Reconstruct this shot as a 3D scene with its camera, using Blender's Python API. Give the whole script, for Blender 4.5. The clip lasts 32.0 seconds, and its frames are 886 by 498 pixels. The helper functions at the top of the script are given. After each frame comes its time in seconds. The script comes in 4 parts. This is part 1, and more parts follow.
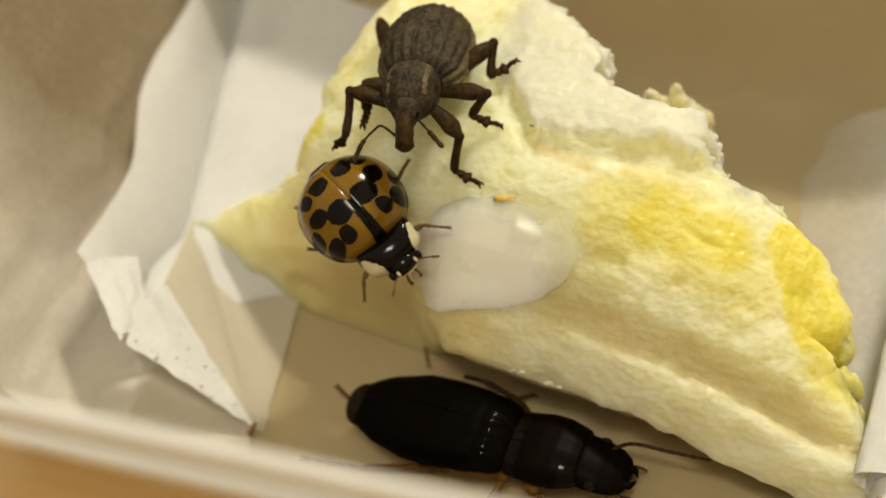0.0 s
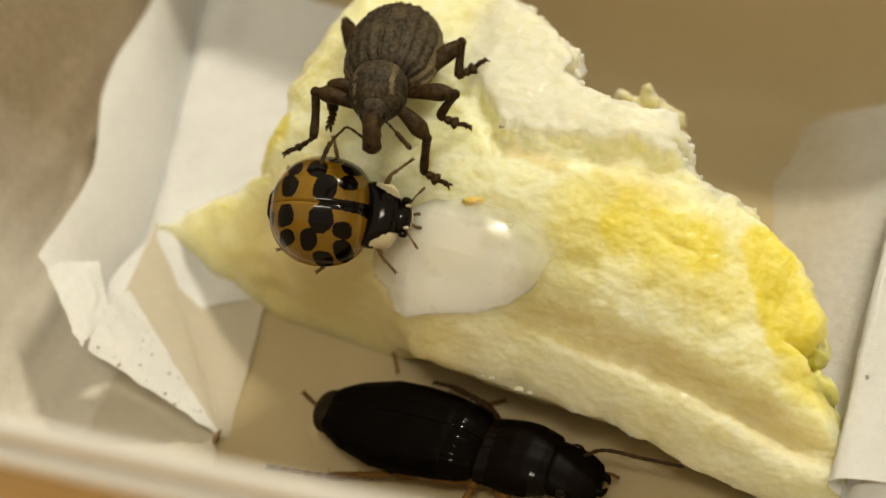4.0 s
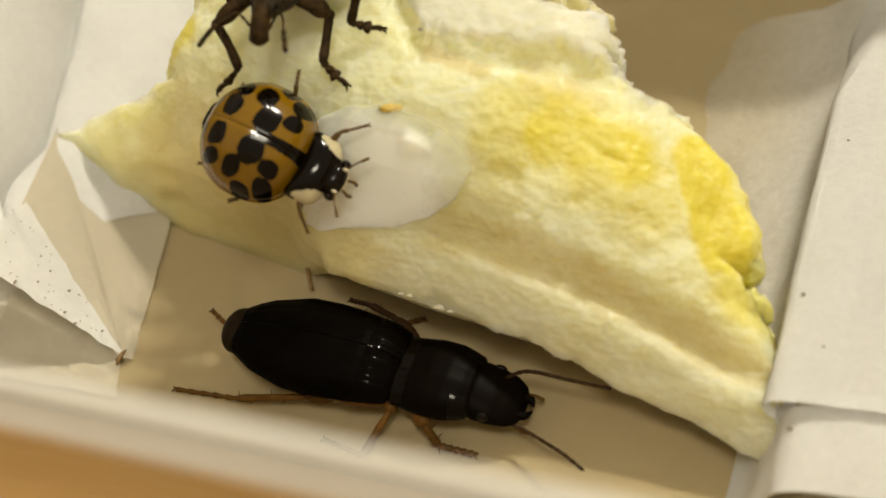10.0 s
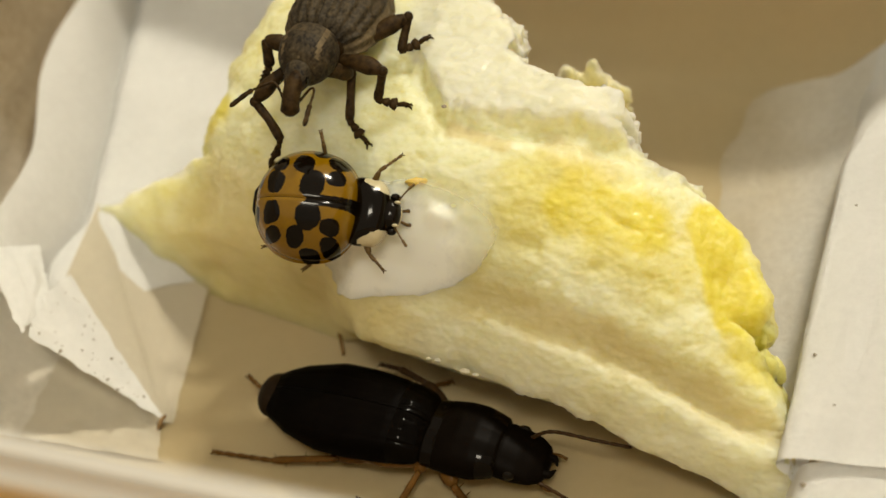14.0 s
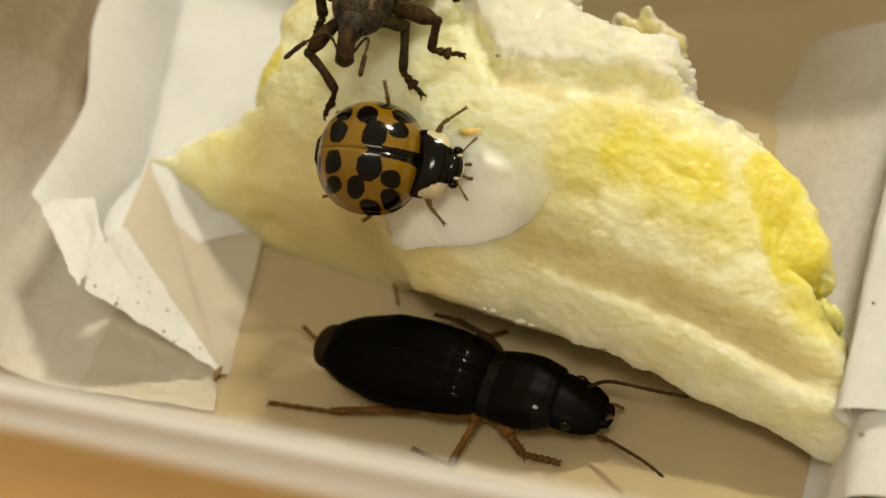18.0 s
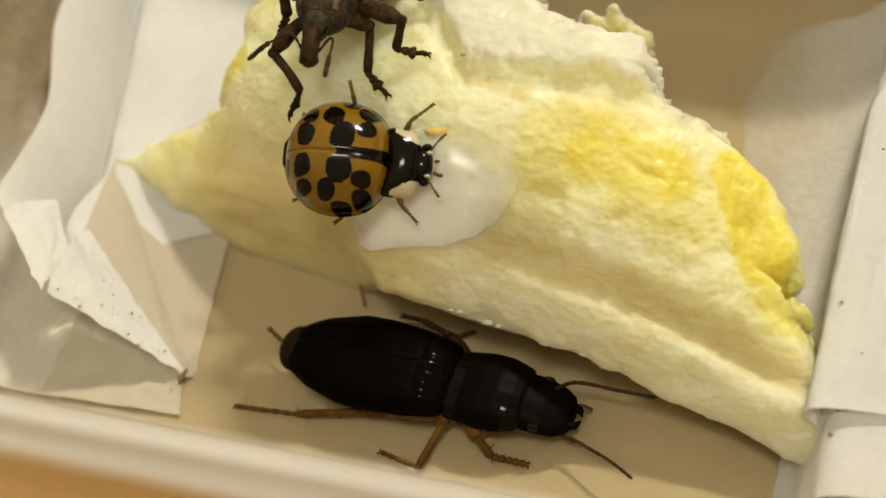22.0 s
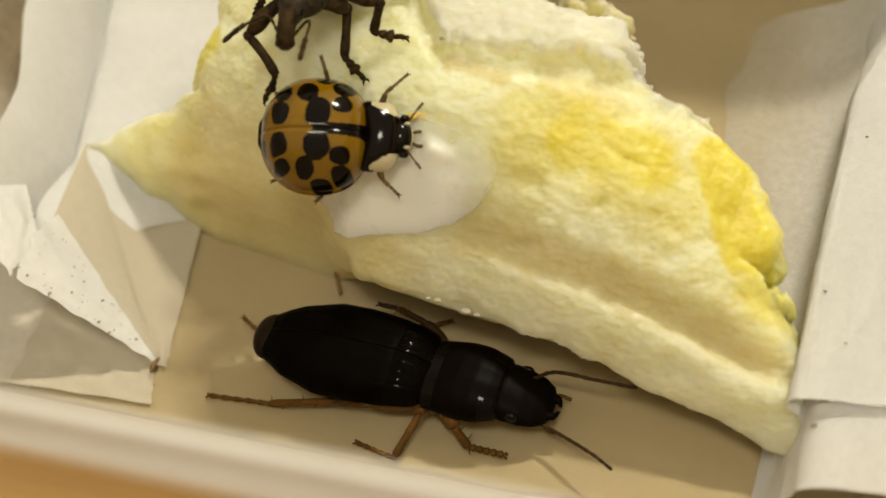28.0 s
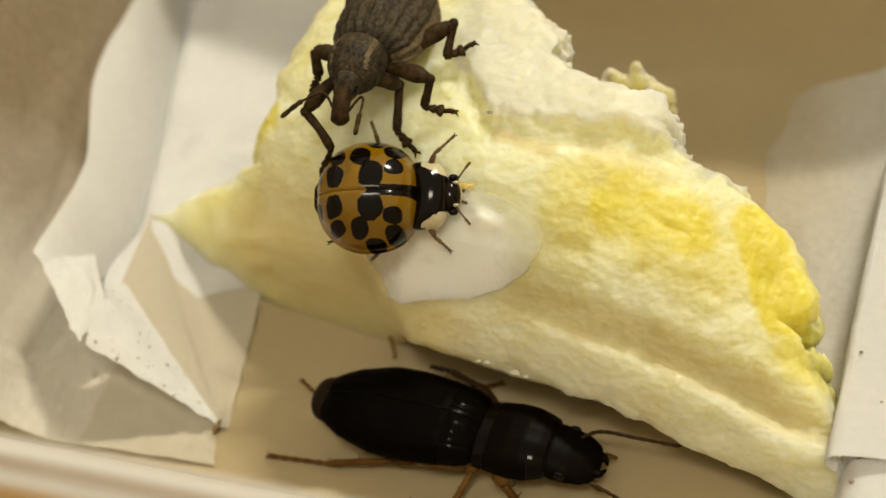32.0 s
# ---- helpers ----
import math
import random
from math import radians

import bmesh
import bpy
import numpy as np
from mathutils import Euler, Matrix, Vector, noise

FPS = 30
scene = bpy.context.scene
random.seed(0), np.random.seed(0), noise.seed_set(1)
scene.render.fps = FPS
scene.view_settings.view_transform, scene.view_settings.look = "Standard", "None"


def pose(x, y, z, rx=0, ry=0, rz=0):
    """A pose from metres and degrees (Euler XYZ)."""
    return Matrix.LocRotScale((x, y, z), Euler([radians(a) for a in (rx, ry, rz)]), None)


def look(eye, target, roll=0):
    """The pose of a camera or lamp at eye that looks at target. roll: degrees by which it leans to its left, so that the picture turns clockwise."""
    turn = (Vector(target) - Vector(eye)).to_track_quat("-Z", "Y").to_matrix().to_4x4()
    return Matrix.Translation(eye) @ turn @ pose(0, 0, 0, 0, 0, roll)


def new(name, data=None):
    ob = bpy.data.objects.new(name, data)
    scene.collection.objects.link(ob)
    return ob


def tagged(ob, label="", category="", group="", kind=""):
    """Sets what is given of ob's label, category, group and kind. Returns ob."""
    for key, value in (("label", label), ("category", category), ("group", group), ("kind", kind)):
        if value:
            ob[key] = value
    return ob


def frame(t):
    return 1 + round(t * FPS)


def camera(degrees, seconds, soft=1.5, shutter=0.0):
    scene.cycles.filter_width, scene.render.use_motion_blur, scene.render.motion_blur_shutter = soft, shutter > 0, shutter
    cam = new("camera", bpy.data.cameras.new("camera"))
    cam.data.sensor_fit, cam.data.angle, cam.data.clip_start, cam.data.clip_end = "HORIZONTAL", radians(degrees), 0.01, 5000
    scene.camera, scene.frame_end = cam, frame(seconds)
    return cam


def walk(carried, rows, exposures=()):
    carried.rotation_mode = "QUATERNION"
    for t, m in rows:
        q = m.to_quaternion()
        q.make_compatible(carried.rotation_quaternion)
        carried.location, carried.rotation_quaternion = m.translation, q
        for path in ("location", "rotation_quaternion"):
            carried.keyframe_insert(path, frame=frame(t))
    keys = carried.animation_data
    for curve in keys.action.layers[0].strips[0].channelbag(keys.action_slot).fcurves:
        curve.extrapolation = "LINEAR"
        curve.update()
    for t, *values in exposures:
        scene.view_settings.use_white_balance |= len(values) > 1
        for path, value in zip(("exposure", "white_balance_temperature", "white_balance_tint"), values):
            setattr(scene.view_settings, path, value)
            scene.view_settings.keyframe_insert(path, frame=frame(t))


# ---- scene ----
cam = camera(27, 32.0, soft=1.6)
cam.data.dof.use_dof = True
cam.data.dof.focus_distance = 0.0890
cam.data.dof.aperture_fstop = 34.0

# seconds, eye in metres, turn in degrees
PATH = [
    (0, 0.02958, -0.05723, 0.07985, 40.132, 9.032, 19.385),
    (0.5, 0.02938, -0.05670, 0.07906, 40.175, 9.074, 19.389),
    (1, 0.02952, -0.05619, 0.07912, 40.119, 9.051, 19.150),
    (1.5, 0.02932, -0.05581, 0.07881, 40.203, 8.878, 18.856),
    (2, 0.02911, -0.05579, 0.07880, 40.140, 8.692, 18.692),
    (2.5, 0.02926, -0.05596, 0.07880, 40.176, 8.688, 18.703),
    (3, 0.02938, -0.05599, 0.07907, 40.110, 8.679, 18.747),
    (3.5, 0.02925, -0.05623, 0.07898, 40.081, 8.575, 18.737),
    (5.5, 0.02866, -0.05501, 0.07725, 39.378, 7.826, 18.205),
    (6, 0.02852, -0.05467, 0.07694, 38.873, 7.612, 18.077),
    (6.5, 0.02832, -0.05452, 0.07641, 38.476, 7.388, 17.994),
    (7, 0.02825, -0.05430, 0.07626, 38.061, 7.228, 17.906),
    (7.5, 0.02818, -0.05431, 0.07573, 37.982, 7.046, 17.876),
    (8, 0.02833, -0.05421, 0.07572, 37.966, 6.896, 17.765),
    (8.5, 0.02836, -0.05392, 0.07517, 37.713, 6.926, 17.750),
    (9, 0.02810, -0.05368, 0.07525, 37.372, 6.735, 17.497),
    (9.5, 0.02817, -0.05345, 0.07513, 37.267, 6.689, 17.390),
    (10, 0.02806, -0.05308, 0.07483, 37.059, 6.632, 17.286),
    (10.5, 0.02782, -0.05340, 0.07476, 36.958, 6.392, 17.144),
    (11, 0.02802, -0.05297, 0.07477, 36.636, 6.529, 17.095),
    (11.5, 0.02791, -0.05295, 0.07491, 36.656, 6.372, 16.963),
    (12, 0.02780, -0.05289, 0.07476, 36.795, 6.321, 16.846),
    (12.5, 0.02796, -0.05307, 0.07488, 36.916, 6.639, 16.981),
    (13, 0.02813, -0.05283, 0.07535, 37.214, 7.198, 17.030),
    (13.5, 0.02943, -0.05398, 0.07854, 38.103, 7.554, 17.074),
    (14, 0.02936, -0.05430, 0.07851, 38.471, 7.933, 17.325),
    (14.5, 0.02876, -0.05363, 0.07765, 38.200, 8.072, 17.493),
    (15, 0.02846, -0.05384, 0.07698, 37.504, 8.078, 17.631),
    (15.5, 0.02835, -0.05351, 0.07663, 36.966, 8.078, 17.640),
    (17.5, 0.02936, -0.05427, 0.07909, 37.012, 9.193, 17.895),
    (18, 0.02891, -0.05408, 0.07846, 36.884, 9.349, 17.917),
    (18.5, 0.02896, -0.05396, 0.07849, 36.887, 9.391, 17.856),
    (19, 0.02907, -0.05376, 0.07868, 36.821, 9.452, 17.688),
    (19.5, 0.02904, -0.05331, 0.07862, 37.097, 9.308, 17.418),
    (20, 0.02901, -0.05325, 0.07855, 37.071, 9.231, 17.262),
    (20.5, 0.02899, -0.05291, 0.07853, 37.008, 9.108, 17.148),
    (21, 0.02892, -0.05297, 0.07824, 36.645, 9.105, 17.178),
    (21.5, 0.02875, -0.05304, 0.07793, 36.403, 8.996, 17.186),
    (22, 0.02891, -0.05315, 0.07813, 36.441, 8.890, 17.123),
    (22.5, 0.02888, -0.05293, 0.07773, 36.436, 8.868, 17.133),
    (23, 0.02866, -0.05278, 0.07759, 36.386, 8.707, 17.064),
    (23.5, 0.02878, -0.05293, 0.07784, 36.176, 8.746, 17.084),
    (24, 0.02859, -0.05275, 0.07760, 36.192, 8.679, 17.069),
    (24.5, 0.02880, -0.05305, 0.07753, 36.201, 8.717, 17.146),
    (25, 0.02852, -0.05284, 0.07726, 36.280, 8.509, 17.057),
    (25.5, 0.02856, -0.05274, 0.07733, 36.275, 8.470, 16.990),
    (27.5, 0.02844, -0.05251, 0.07716, 36.066, 8.269, 16.854),
    (28, 0.02821, -0.05261, 0.07685, 36.131, 8.030, 16.769),
    (28.5, 0.02832, -0.05241, 0.07693, 35.917, 8.033, 16.763),
    (29, 0.02838, -0.05250, 0.07661, 36.079, 8.026, 16.816),
    (29.5, 0.02844, -0.05267, 0.07682, 35.972, 8.079, 16.876),
    (30, 0.02851, -0.05240, 0.07704, 36.169, 8.166, 16.859),
    (30.5, 0.02842, -0.05265, 0.07718, 36.336, 8.380, 16.938),
    (31, 0.02872, -0.05323, 0.07791, 36.827, 8.734, 17.109),
    (31.5, 0.02951, -0.05384, 0.07929, 37.503, 9.308, 17.367),
    (32, 0.02971, -0.05435, 0.07989, 38.160, 9.767, 17.529),
]
walk(cam, [(t, pose(x, y, z, rx, ry, rz)) for t, x, y, z, rx, ry, rz in PATH])

# ---- light: a ceiling lamp of three tubes beyond the tray, an added fill lamp, dim warm room ----
world = bpy.data.worlds.new("room_light")
scene.world = world
world.use_nodes = True
world.node_tree.nodes["Background"].inputs[0].default_value = (0.97, 0.85, 0.625, 1)
world.node_tree.nodes["Background"].inputs[1].default_value = 0.66


def area_lamp(place, size, watts):
    data = bpy.data.lights.new("area_lamp", "AREA")
    data.shape, data.size, data.size_y = "RECTANGLE", size[0], size[1]
    data.energy, data.color = watts, (1.0, 0.92, 0.735)
    new("area_lamp", data).matrix_world = look(place, (0, 0, 0))


for k in (-1, 0, 1):
    area_lamp((0.28 + 0.062 * k, 0.66 + 0.015 * k, 1.01), (0.026, 0.042), 4.3)
# fill lamp on the near side, added to lift the shaded front
area_lamp((0.22, -0.42, 1.20), (0.24, 0.16), 6.0)
scene.view_settings.exposure = 0.0

CM = 0.01

# ---- materials ----
def nodes_of(name):
    m = bpy.data.materials.new(name)
    m.use_nodes = True
    nt = m.node_tree
    return m, nt, nt.nodes["Principled BSDF"]


def add(nt, kind, **kw):
    n = nt.nodes.new(kind)
    for k, v in kw.items():
        if k in n.inputs:
            n.inputs[k].default_value = v
    return n


def coords(nt, scale=1.0):
    tc = nt.nodes.new("ShaderNodeTexCoord")
    mp = nt.nodes.new("ShaderNodeMapping")
    s = scale if isinstance(scale, tuple) else (scale,) * 3
    mp.inputs["Scale"].default_value = s
    nt.links.new(tc.outputs["Object"], mp.inputs["Vector"])
    return mp.outputs[0]


def noise_of(nt, vec, scale, detail=4.0, rough=0.55):
    n = add(nt, "ShaderNodeTexNoise", Scale=scale, Detail=detail, Roughness=rough)
    nt.links.new(vec, n.inputs["Vector"])
    return n.outputs["Fac"]


def ramp(nt, fac, stops):
    r = nt.nodes.new("ShaderNodeValToRGB")
    el = r.color_ramp.elements
    while len(el) < len(stops):
        el.new(0.5)
    for e, (p, c) in zip(el, stops):
        e.position, e.color = p, (*c, 1)
    nt.links.new(fac, r.inputs[0])
    return r.outputs[0]


def mix(nt, fac, a, b):
    m = nt.nodes.new("ShaderNodeMix")
    m.data_type = "RGBA"
    for sock, v in ((m.inputs[0], fac), (m.inputs[6], a), (m.inputs[7], b)):
        if isinstance(v, (int, float)):
            sock.default_value = v
        elif isinstance(v, tuple):
            sock.default_value = (*v, 1)
        else:
            nt.links.new(v, sock)
    return m.outputs[2]


def math_of(nt, op, a, b=0.0, clamp=False):
    m = nt.nodes.new("ShaderNodeMath")
    m.operation, m.use_clamp = op, clamp
    for sock, v in ((m.inputs[0], a), (m.inputs[1], b)):
        if isinstance(v, (int, float)):
            sock.default_value = v
        else:
            nt.links.new(v, sock)
    return m.outputs[0]


def bump(nt, bsdf, fac, strength, dist):
    b = add(nt, "ShaderNodeBump", Strength=strength, Distance=dist)
    nt.links.new(fac, b.inputs["Height"])
    nt.links.new(b.outputs[0], bsdf.inputs["Normal"])


def surface(name, low, high, scale, rough=0.5, grain=0.3, fine=None, metal=0.0, coat=0.0, spec=0.5, sss=0.0, sss_radius=0.001, depth=0.00008, rough_var=0.12, span=(0.3, 0.7)):
    """A two-scale mottled surface: broad stains from low to high, fine grain and relief."""
    m, nt, b = nodes_of(name)
    v = coords(nt)
    broad = noise_of(nt, v, scale, 5)
    grainy = noise_of(nt, v, fine or scale * 9, 6, 0.65)
    f = math_of(nt, "ADD", math_of(nt, "MULTIPLY", broad, 1 - grain), math_of(nt, "MULTIPLY", grainy, grain))
    nt.links.new(ramp(nt, f, ((span[0], low), (span[1], high))), b.inputs["Base Color"])
    rr = math_of(nt, "ADD", math_of(nt, "MULTIPLY", grainy, rough_var * 2), rough - rough_var)
    nt.links.new(rr, b.inputs["Roughness"])
    b.inputs["Metallic"].default_value = metal
    b.inputs["Coat Weight"].default_value = coat
    b.inputs["Coat Roughness"].default_value = 0.06
    b.inputs["Specular IOR Level"].default_value = spec
    if sss:
        b.inputs["Subsurface Weight"].default_value = sss
        b.inputs["Subsurface Radius"].default_value = (1, 0.75, 0.4)
        b.inputs["Subsurface Scale"].default_value = sss_radius
    bump(nt, b, f, 0.5, depth)
    return m


def translucent(m, share, colour):
    """Lets part of the light pass diffusely through a thin wall or sheet."""
    nt = m.node_tree
    b, out = nt.nodes["Principled BSDF"], nt.nodes["Material Output"]
    t = add(nt, "ShaderNodeBsdfTranslucent", Color=(*colour, 1))
    x = add(nt, "ShaderNodeMixShader", Fac=share)
    nt.links.new(b.outputs[0], x.inputs[1])
    nt.links.new(t.outputs[0], x.inputs[2])
    nt.links.new(x.outputs[0], out.inputs[0])
    return m


TRAY = surface("pale_plastic", (0.52, 0.44, 0.315), (0.62, 0.53, 0.39), 60, 0.5, 0.25, depth=0.00003)
TISSUE = surface("white_tissue", (0.80, 0.805, 0.80), (0.90, 0.905, 0.90), 220, 0.85, 0.55, fine=2200, depth=0.00014, spec=0.2)
RIM = surface("rim_plastic", (0.50, 0.485, 0.455), (0.58, 0.565, 0.535), 60, 0.45, 0.25, depth=0.00003)
LINER = surface("paper_liner", (0.60, 0.505, 0.30), (0.68, 0.585, 0.37), 90, 0.8, 0.35, fine=1800, depth=0.00002, spec=0.2)
def graded_tissue(name, axis, start, reach, pale_low, pale_high, dark_low, dark_high):
    """Tissue whose colour goes, unevenly, from a darker to a paler tone along an axis."""
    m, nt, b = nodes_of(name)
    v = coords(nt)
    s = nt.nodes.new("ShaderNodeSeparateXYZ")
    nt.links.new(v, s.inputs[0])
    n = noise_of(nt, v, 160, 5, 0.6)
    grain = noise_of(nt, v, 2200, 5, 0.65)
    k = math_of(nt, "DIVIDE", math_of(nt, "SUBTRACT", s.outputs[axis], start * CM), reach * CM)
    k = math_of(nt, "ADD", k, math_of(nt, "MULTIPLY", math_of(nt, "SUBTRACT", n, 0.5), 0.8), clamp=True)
    whiter = ramp(nt, grain, ((0.3, pale_low), (0.7, pale_high)))
    darker = ramp(nt, grain, ((0.3, dark_low), (0.7, dark_high)))
    nt.links.new(mix(nt, k, darker, whiter), b.inputs["Base Color"])
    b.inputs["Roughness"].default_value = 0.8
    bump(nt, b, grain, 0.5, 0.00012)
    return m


# soft edge of the light patch beside the fruit, put into the colour
TISSUE_SIDE = graded_tissue("graded_tissue", 0, 1.30, 0.75, (0.77, 0.755, 0.71), (0.87, 0.86, 0.82), (0.58, 0.50, 0.335), (0.66, 0.58, 0.41))
# paper that turns from pale in front to brown at the back
WALL_PAPER = graded_tissue("two_tone_paper", 1, 0.25, -1.0, (0.74, 0.70, 0.61), (0.82, 0.78, 0.69), (0.37, 0.295, 0.185), (0.47, 0.385, 0.26))
translucent(TISSUE_SIDE, 0.06, (0.8, 0.75, 0.65))
translucent(TRAY, 0.16, (0.70, 0.60, 0.45))
translucent(TISSUE, 0.06, (0.85, 0.82, 0.74))
translucent(LINER, 0.2, (0.72, 0.63, 0.48))
# beige tissue, darker than the white sheet, for the fold on the floor
FOLD_BEIGE = surface("beige_tissue", (0.68, 0.63, 0.52), (0.75, 0.70, 0.59), 160, 0.8, 0.45, fine=1800, depth=0.00008, spec=0.2)
translucent(FOLD_BEIGE, 0.2, (0.8, 0.75, 0.63))
# thin tissue; the shade on inner fold and near sheet is in its colour
THIN_SHADED = surface("thin_shaded_tissue", (0.66, 0.61, 0.50), (0.74, 0.69, 0.57), 160, 0.8, 0.45, fine=1800, depth=0.00008, spec=0.2)
CHITIN_DULL = surface("dull_black_chitin", (0.0018, 0.0012, 0.0007), (0.004, 0.0025, 0.0014), 500, 0.42, 0.5, fine=6000, depth=0.000008, spec=0.04, rough_var=0.06)
CHITIN_GLOSS = surface("glossy_black_chitin", (0.0018, 0.0012, 0.0007), (0.004, 0.0025, 0.0015), 500, 0.10, 0.5, fine=5000, depth=0.000003, spec=0.085, rough_var=0.03)
CHITIN_HEAD = surface("matte_black_chitin", (0.0018, 0.0012, 0.0007), (0.004, 0.0025, 0.0015), 500, 0.42, 0.5, fine=5000, depth=0.00001, spec=0.022, rough_var=0.06)
CHITIN_RED = surface("reddish_brown_chitin", (0.045, 0.021, 0.0045), (0.14, 0.068, 0.014), 600, 0.38, 0.4, fine=4000, depth=0.00001, spec=0.1)
CHITIN_TAIL = surface("dull_brown_chitin", (0.006, 0.0035, 0.0015), (0.02, 0.012, 0.006), 900, 0.4, 0.4, depth=0.00001, spec=0.05)
CHITIN_ANT = surface("dark_red_chitin", (0.016, 0.008, 0.003), (0.045, 0.023, 0.008), 800, 0.45, 0.4, depth=0.00001, spec=0.1)
LADY_ORANGE = surface("amber_shell", (0.115, 0.057, 0.0008), (0.178, 0.095, 0.0012), 420, 0.12, 0.3, fine=3000, coat=0.1, depth=0.000006, rough_var=0.03, spec=0.35)
LADY_BLACK = surface("black_shell", (0.002, 0.0012, 0.0006), (0.005, 0.003, 0.0015), 420, 0.12, 0.3, fine=3000, coat=0.03, depth=0.000006, rough_var=0.03, spec=0.14)
LADY_WHITE = surface("cream_shell", (0.38, 0.335, 0.20), (0.50, 0.44, 0.29), 500, 0.22, 0.3, coat=0.2, depth=0.000006)
LADY_LEG = surface("brown_leg", (0.04, 0.024, 0.008), (0.13, 0.078, 0.025), 900, 0.4, 0.4, depth=0.00001, spec=0.15)
WEEVIL_SCALE = surface("grey_brown_scales", (0.008, 0.0058, 0.0036), (0.086, 0.064, 0.035), 900, 0.6, 0.6, fine=5200, depth=0.00010, spec=0.15, span=(0.40, 0.70))
WEEVIL_BUFF = surface("buff_scales", (0.02, 0.014, 0.008), (0.17, 0.125, 0.065), 1100, 0.62, 0.6, fine=4200, depth=0.00008, spec=0.2)
WEEVIL_LEG = surface("dark_brown_leg", (0.008, 0.0042, 0.0016), (0.056, 0.033, 0.012), 900, 0.5, 0.65, fine=3600, depth=0.00012, spec=0.07, span=(0.36, 0.7))
STRAW = surface("brown_straw", (0.10, 0.055, 0.015), (0.24, 0.14, 0.04), 900, 0.6, 0.4)
CRUMB = surface("yellow_crumb", (0.46, 0.32, 0.05), (0.62, 0.46, 0.12), 900, 0.5, 0.4, sss=0.3, sss_radius=0.0005)
SPECK = surface("dark_speck", (0.17, 0.14, 0.10), (0.36, 0.31, 0.24), 2000, 0.7, 0.4)


def wood():
    m, nt, b = nodes_of("orange_wood")
    v = coords(nt, (18.0, 120.0, 60.0))
    n1 = noise_of(nt, v, 1.0, 6, 0.6)
    v2 = coords(nt, (120.0, 1500.0, 600.0))
    n2 = noise_of(nt, v2, 1.0, 4, 0.6)
    f = math_of(nt, "ADD", math_of(nt, "MULTIPLY", n1, 0.7), math_of(nt, "MULTIPLY", n2, 0.3))
    nt.links.new(ramp(nt, f, ((0.3, (0.74, 0.48, 0.20)), (0.7, (0.88, 0.64, 0.31)))), b.inputs["Base Color"])
    b.inputs["Roughness"].default_value = 0.45
    bump(nt, b, f, 0.3, 0.0001)
    return m


WOOD = wood()


def attribute(nt, name):
    n = nt.nodes.new("ShaderNodeAttribute")
    n.attribute_name = name
    return n.outputs["Fac"]


def fruit():
    """Moist crumbly flesh: cream, with lemon-ripe, wet beige (shade painted in) and dry white stretches."""
    m, nt, b = nodes_of("moist_fruit_flesh")
    v = coords(nt)
    stretched = coords(nt, (900.0, 1500.0, 1500.0))
    broad = noise_of(nt, v, 170, 4, 0.55)
    fibre = noise_of(nt, stretched, 1.0, 6, 0.65)
    fine = noise_of(nt, v, 3400, 4, 0.65)
    wide = noise_of(nt, v, 420, 5, 0.62)
    crumbs = add(nt, "ShaderNodeTexVoronoi", Scale=2100.0, Randomness=1.0)
    nt.links.new(v, crumbs.inputs["Vector"])
    f = math_of(nt, "ADD", math_of(nt, "MULTIPLY", broad, 0.45), math_of(nt, "ADD", math_of(nt, "MULTIPLY", fibre, 0.35), math_of(nt, "MULTIPLY", fine, 0.20)))
    pale = ramp(nt, f, ((0.38, (0.57, 0.53, 0.235)), (0.48, (0.64, 0.63, 0.37)), (0.58, (0.67, 0.675, 0.47))))
    white = ramp(nt, f, ((0.36, (0.515, 0.51, 0.385)), (0.58, (0.57, 0.565, 0.455))))
    yellow = ramp(nt, f, ((0.38, (0.54, 0.45, 0.025)), (0.5, (0.60, 0.52, 0.065)), (0.62, (0.655, 0.60, 0.17))))
    # wet beige flesh; also stands for the shade on flank and furrow
    wet = ramp(nt, f, ((0.36, (0.51, 0.44, 0.195)), (0.6, (0.60, 0.53, 0.27))))
    drift = math_of(nt, "MULTIPLY", math_of(nt, "SUBTRACT", wide, 0.5), 0.6)

    def share(name, gain):
        k = math_of(nt, "MULTIPLY", attribute(nt, name), gain)
        edge = math_of(nt, "MULTIPLY", drift, math_of(nt, "MULTIPLY", k, 2.0, clamp=True))
        return math_of(nt, "ADD", k, edge, clamp=True)

    colour = mix(nt, share("whiter", 1.0), pale, white)
    colour = mix(nt, share("darker", 1.0), colour, wet)
    colour = mix(nt, share("ripe", 1.0), colour, yellow)
    nt.links.new(colour, b.inputs["Base Color"])
    nt.links.new(math_of(nt, "ADD", math_of(nt, "MULTIPLY", fine, 0.55), 0.32), b.inputs["Roughness"])
    b.inputs["Subsurface Weight"].default_value = 0.85
    b.inputs["Subsurface Radius"].default_value = (1.0, 0.88, 0.55)
    b.inputs["Subsurface Scale"].default_value = 0.0045
    relief = math_of(nt, "SUBTRACT", math_of(nt, "ADD", math_of(nt, "MULTIPLY", fibre, 0.8), math_of(nt, "MULTIPLY", fine, 0.4)), math_of(nt, "MULTIPLY", crumbs.outputs["Distance"], 0.5))
    bump(nt, b, relief, 0.34, 0.00010)
    b.inputs["Coat Weight"].default_value = 0.05
    b.inputs["Coat Roughness"].default_value = 0.12
    return m


FRUIT = fruit()


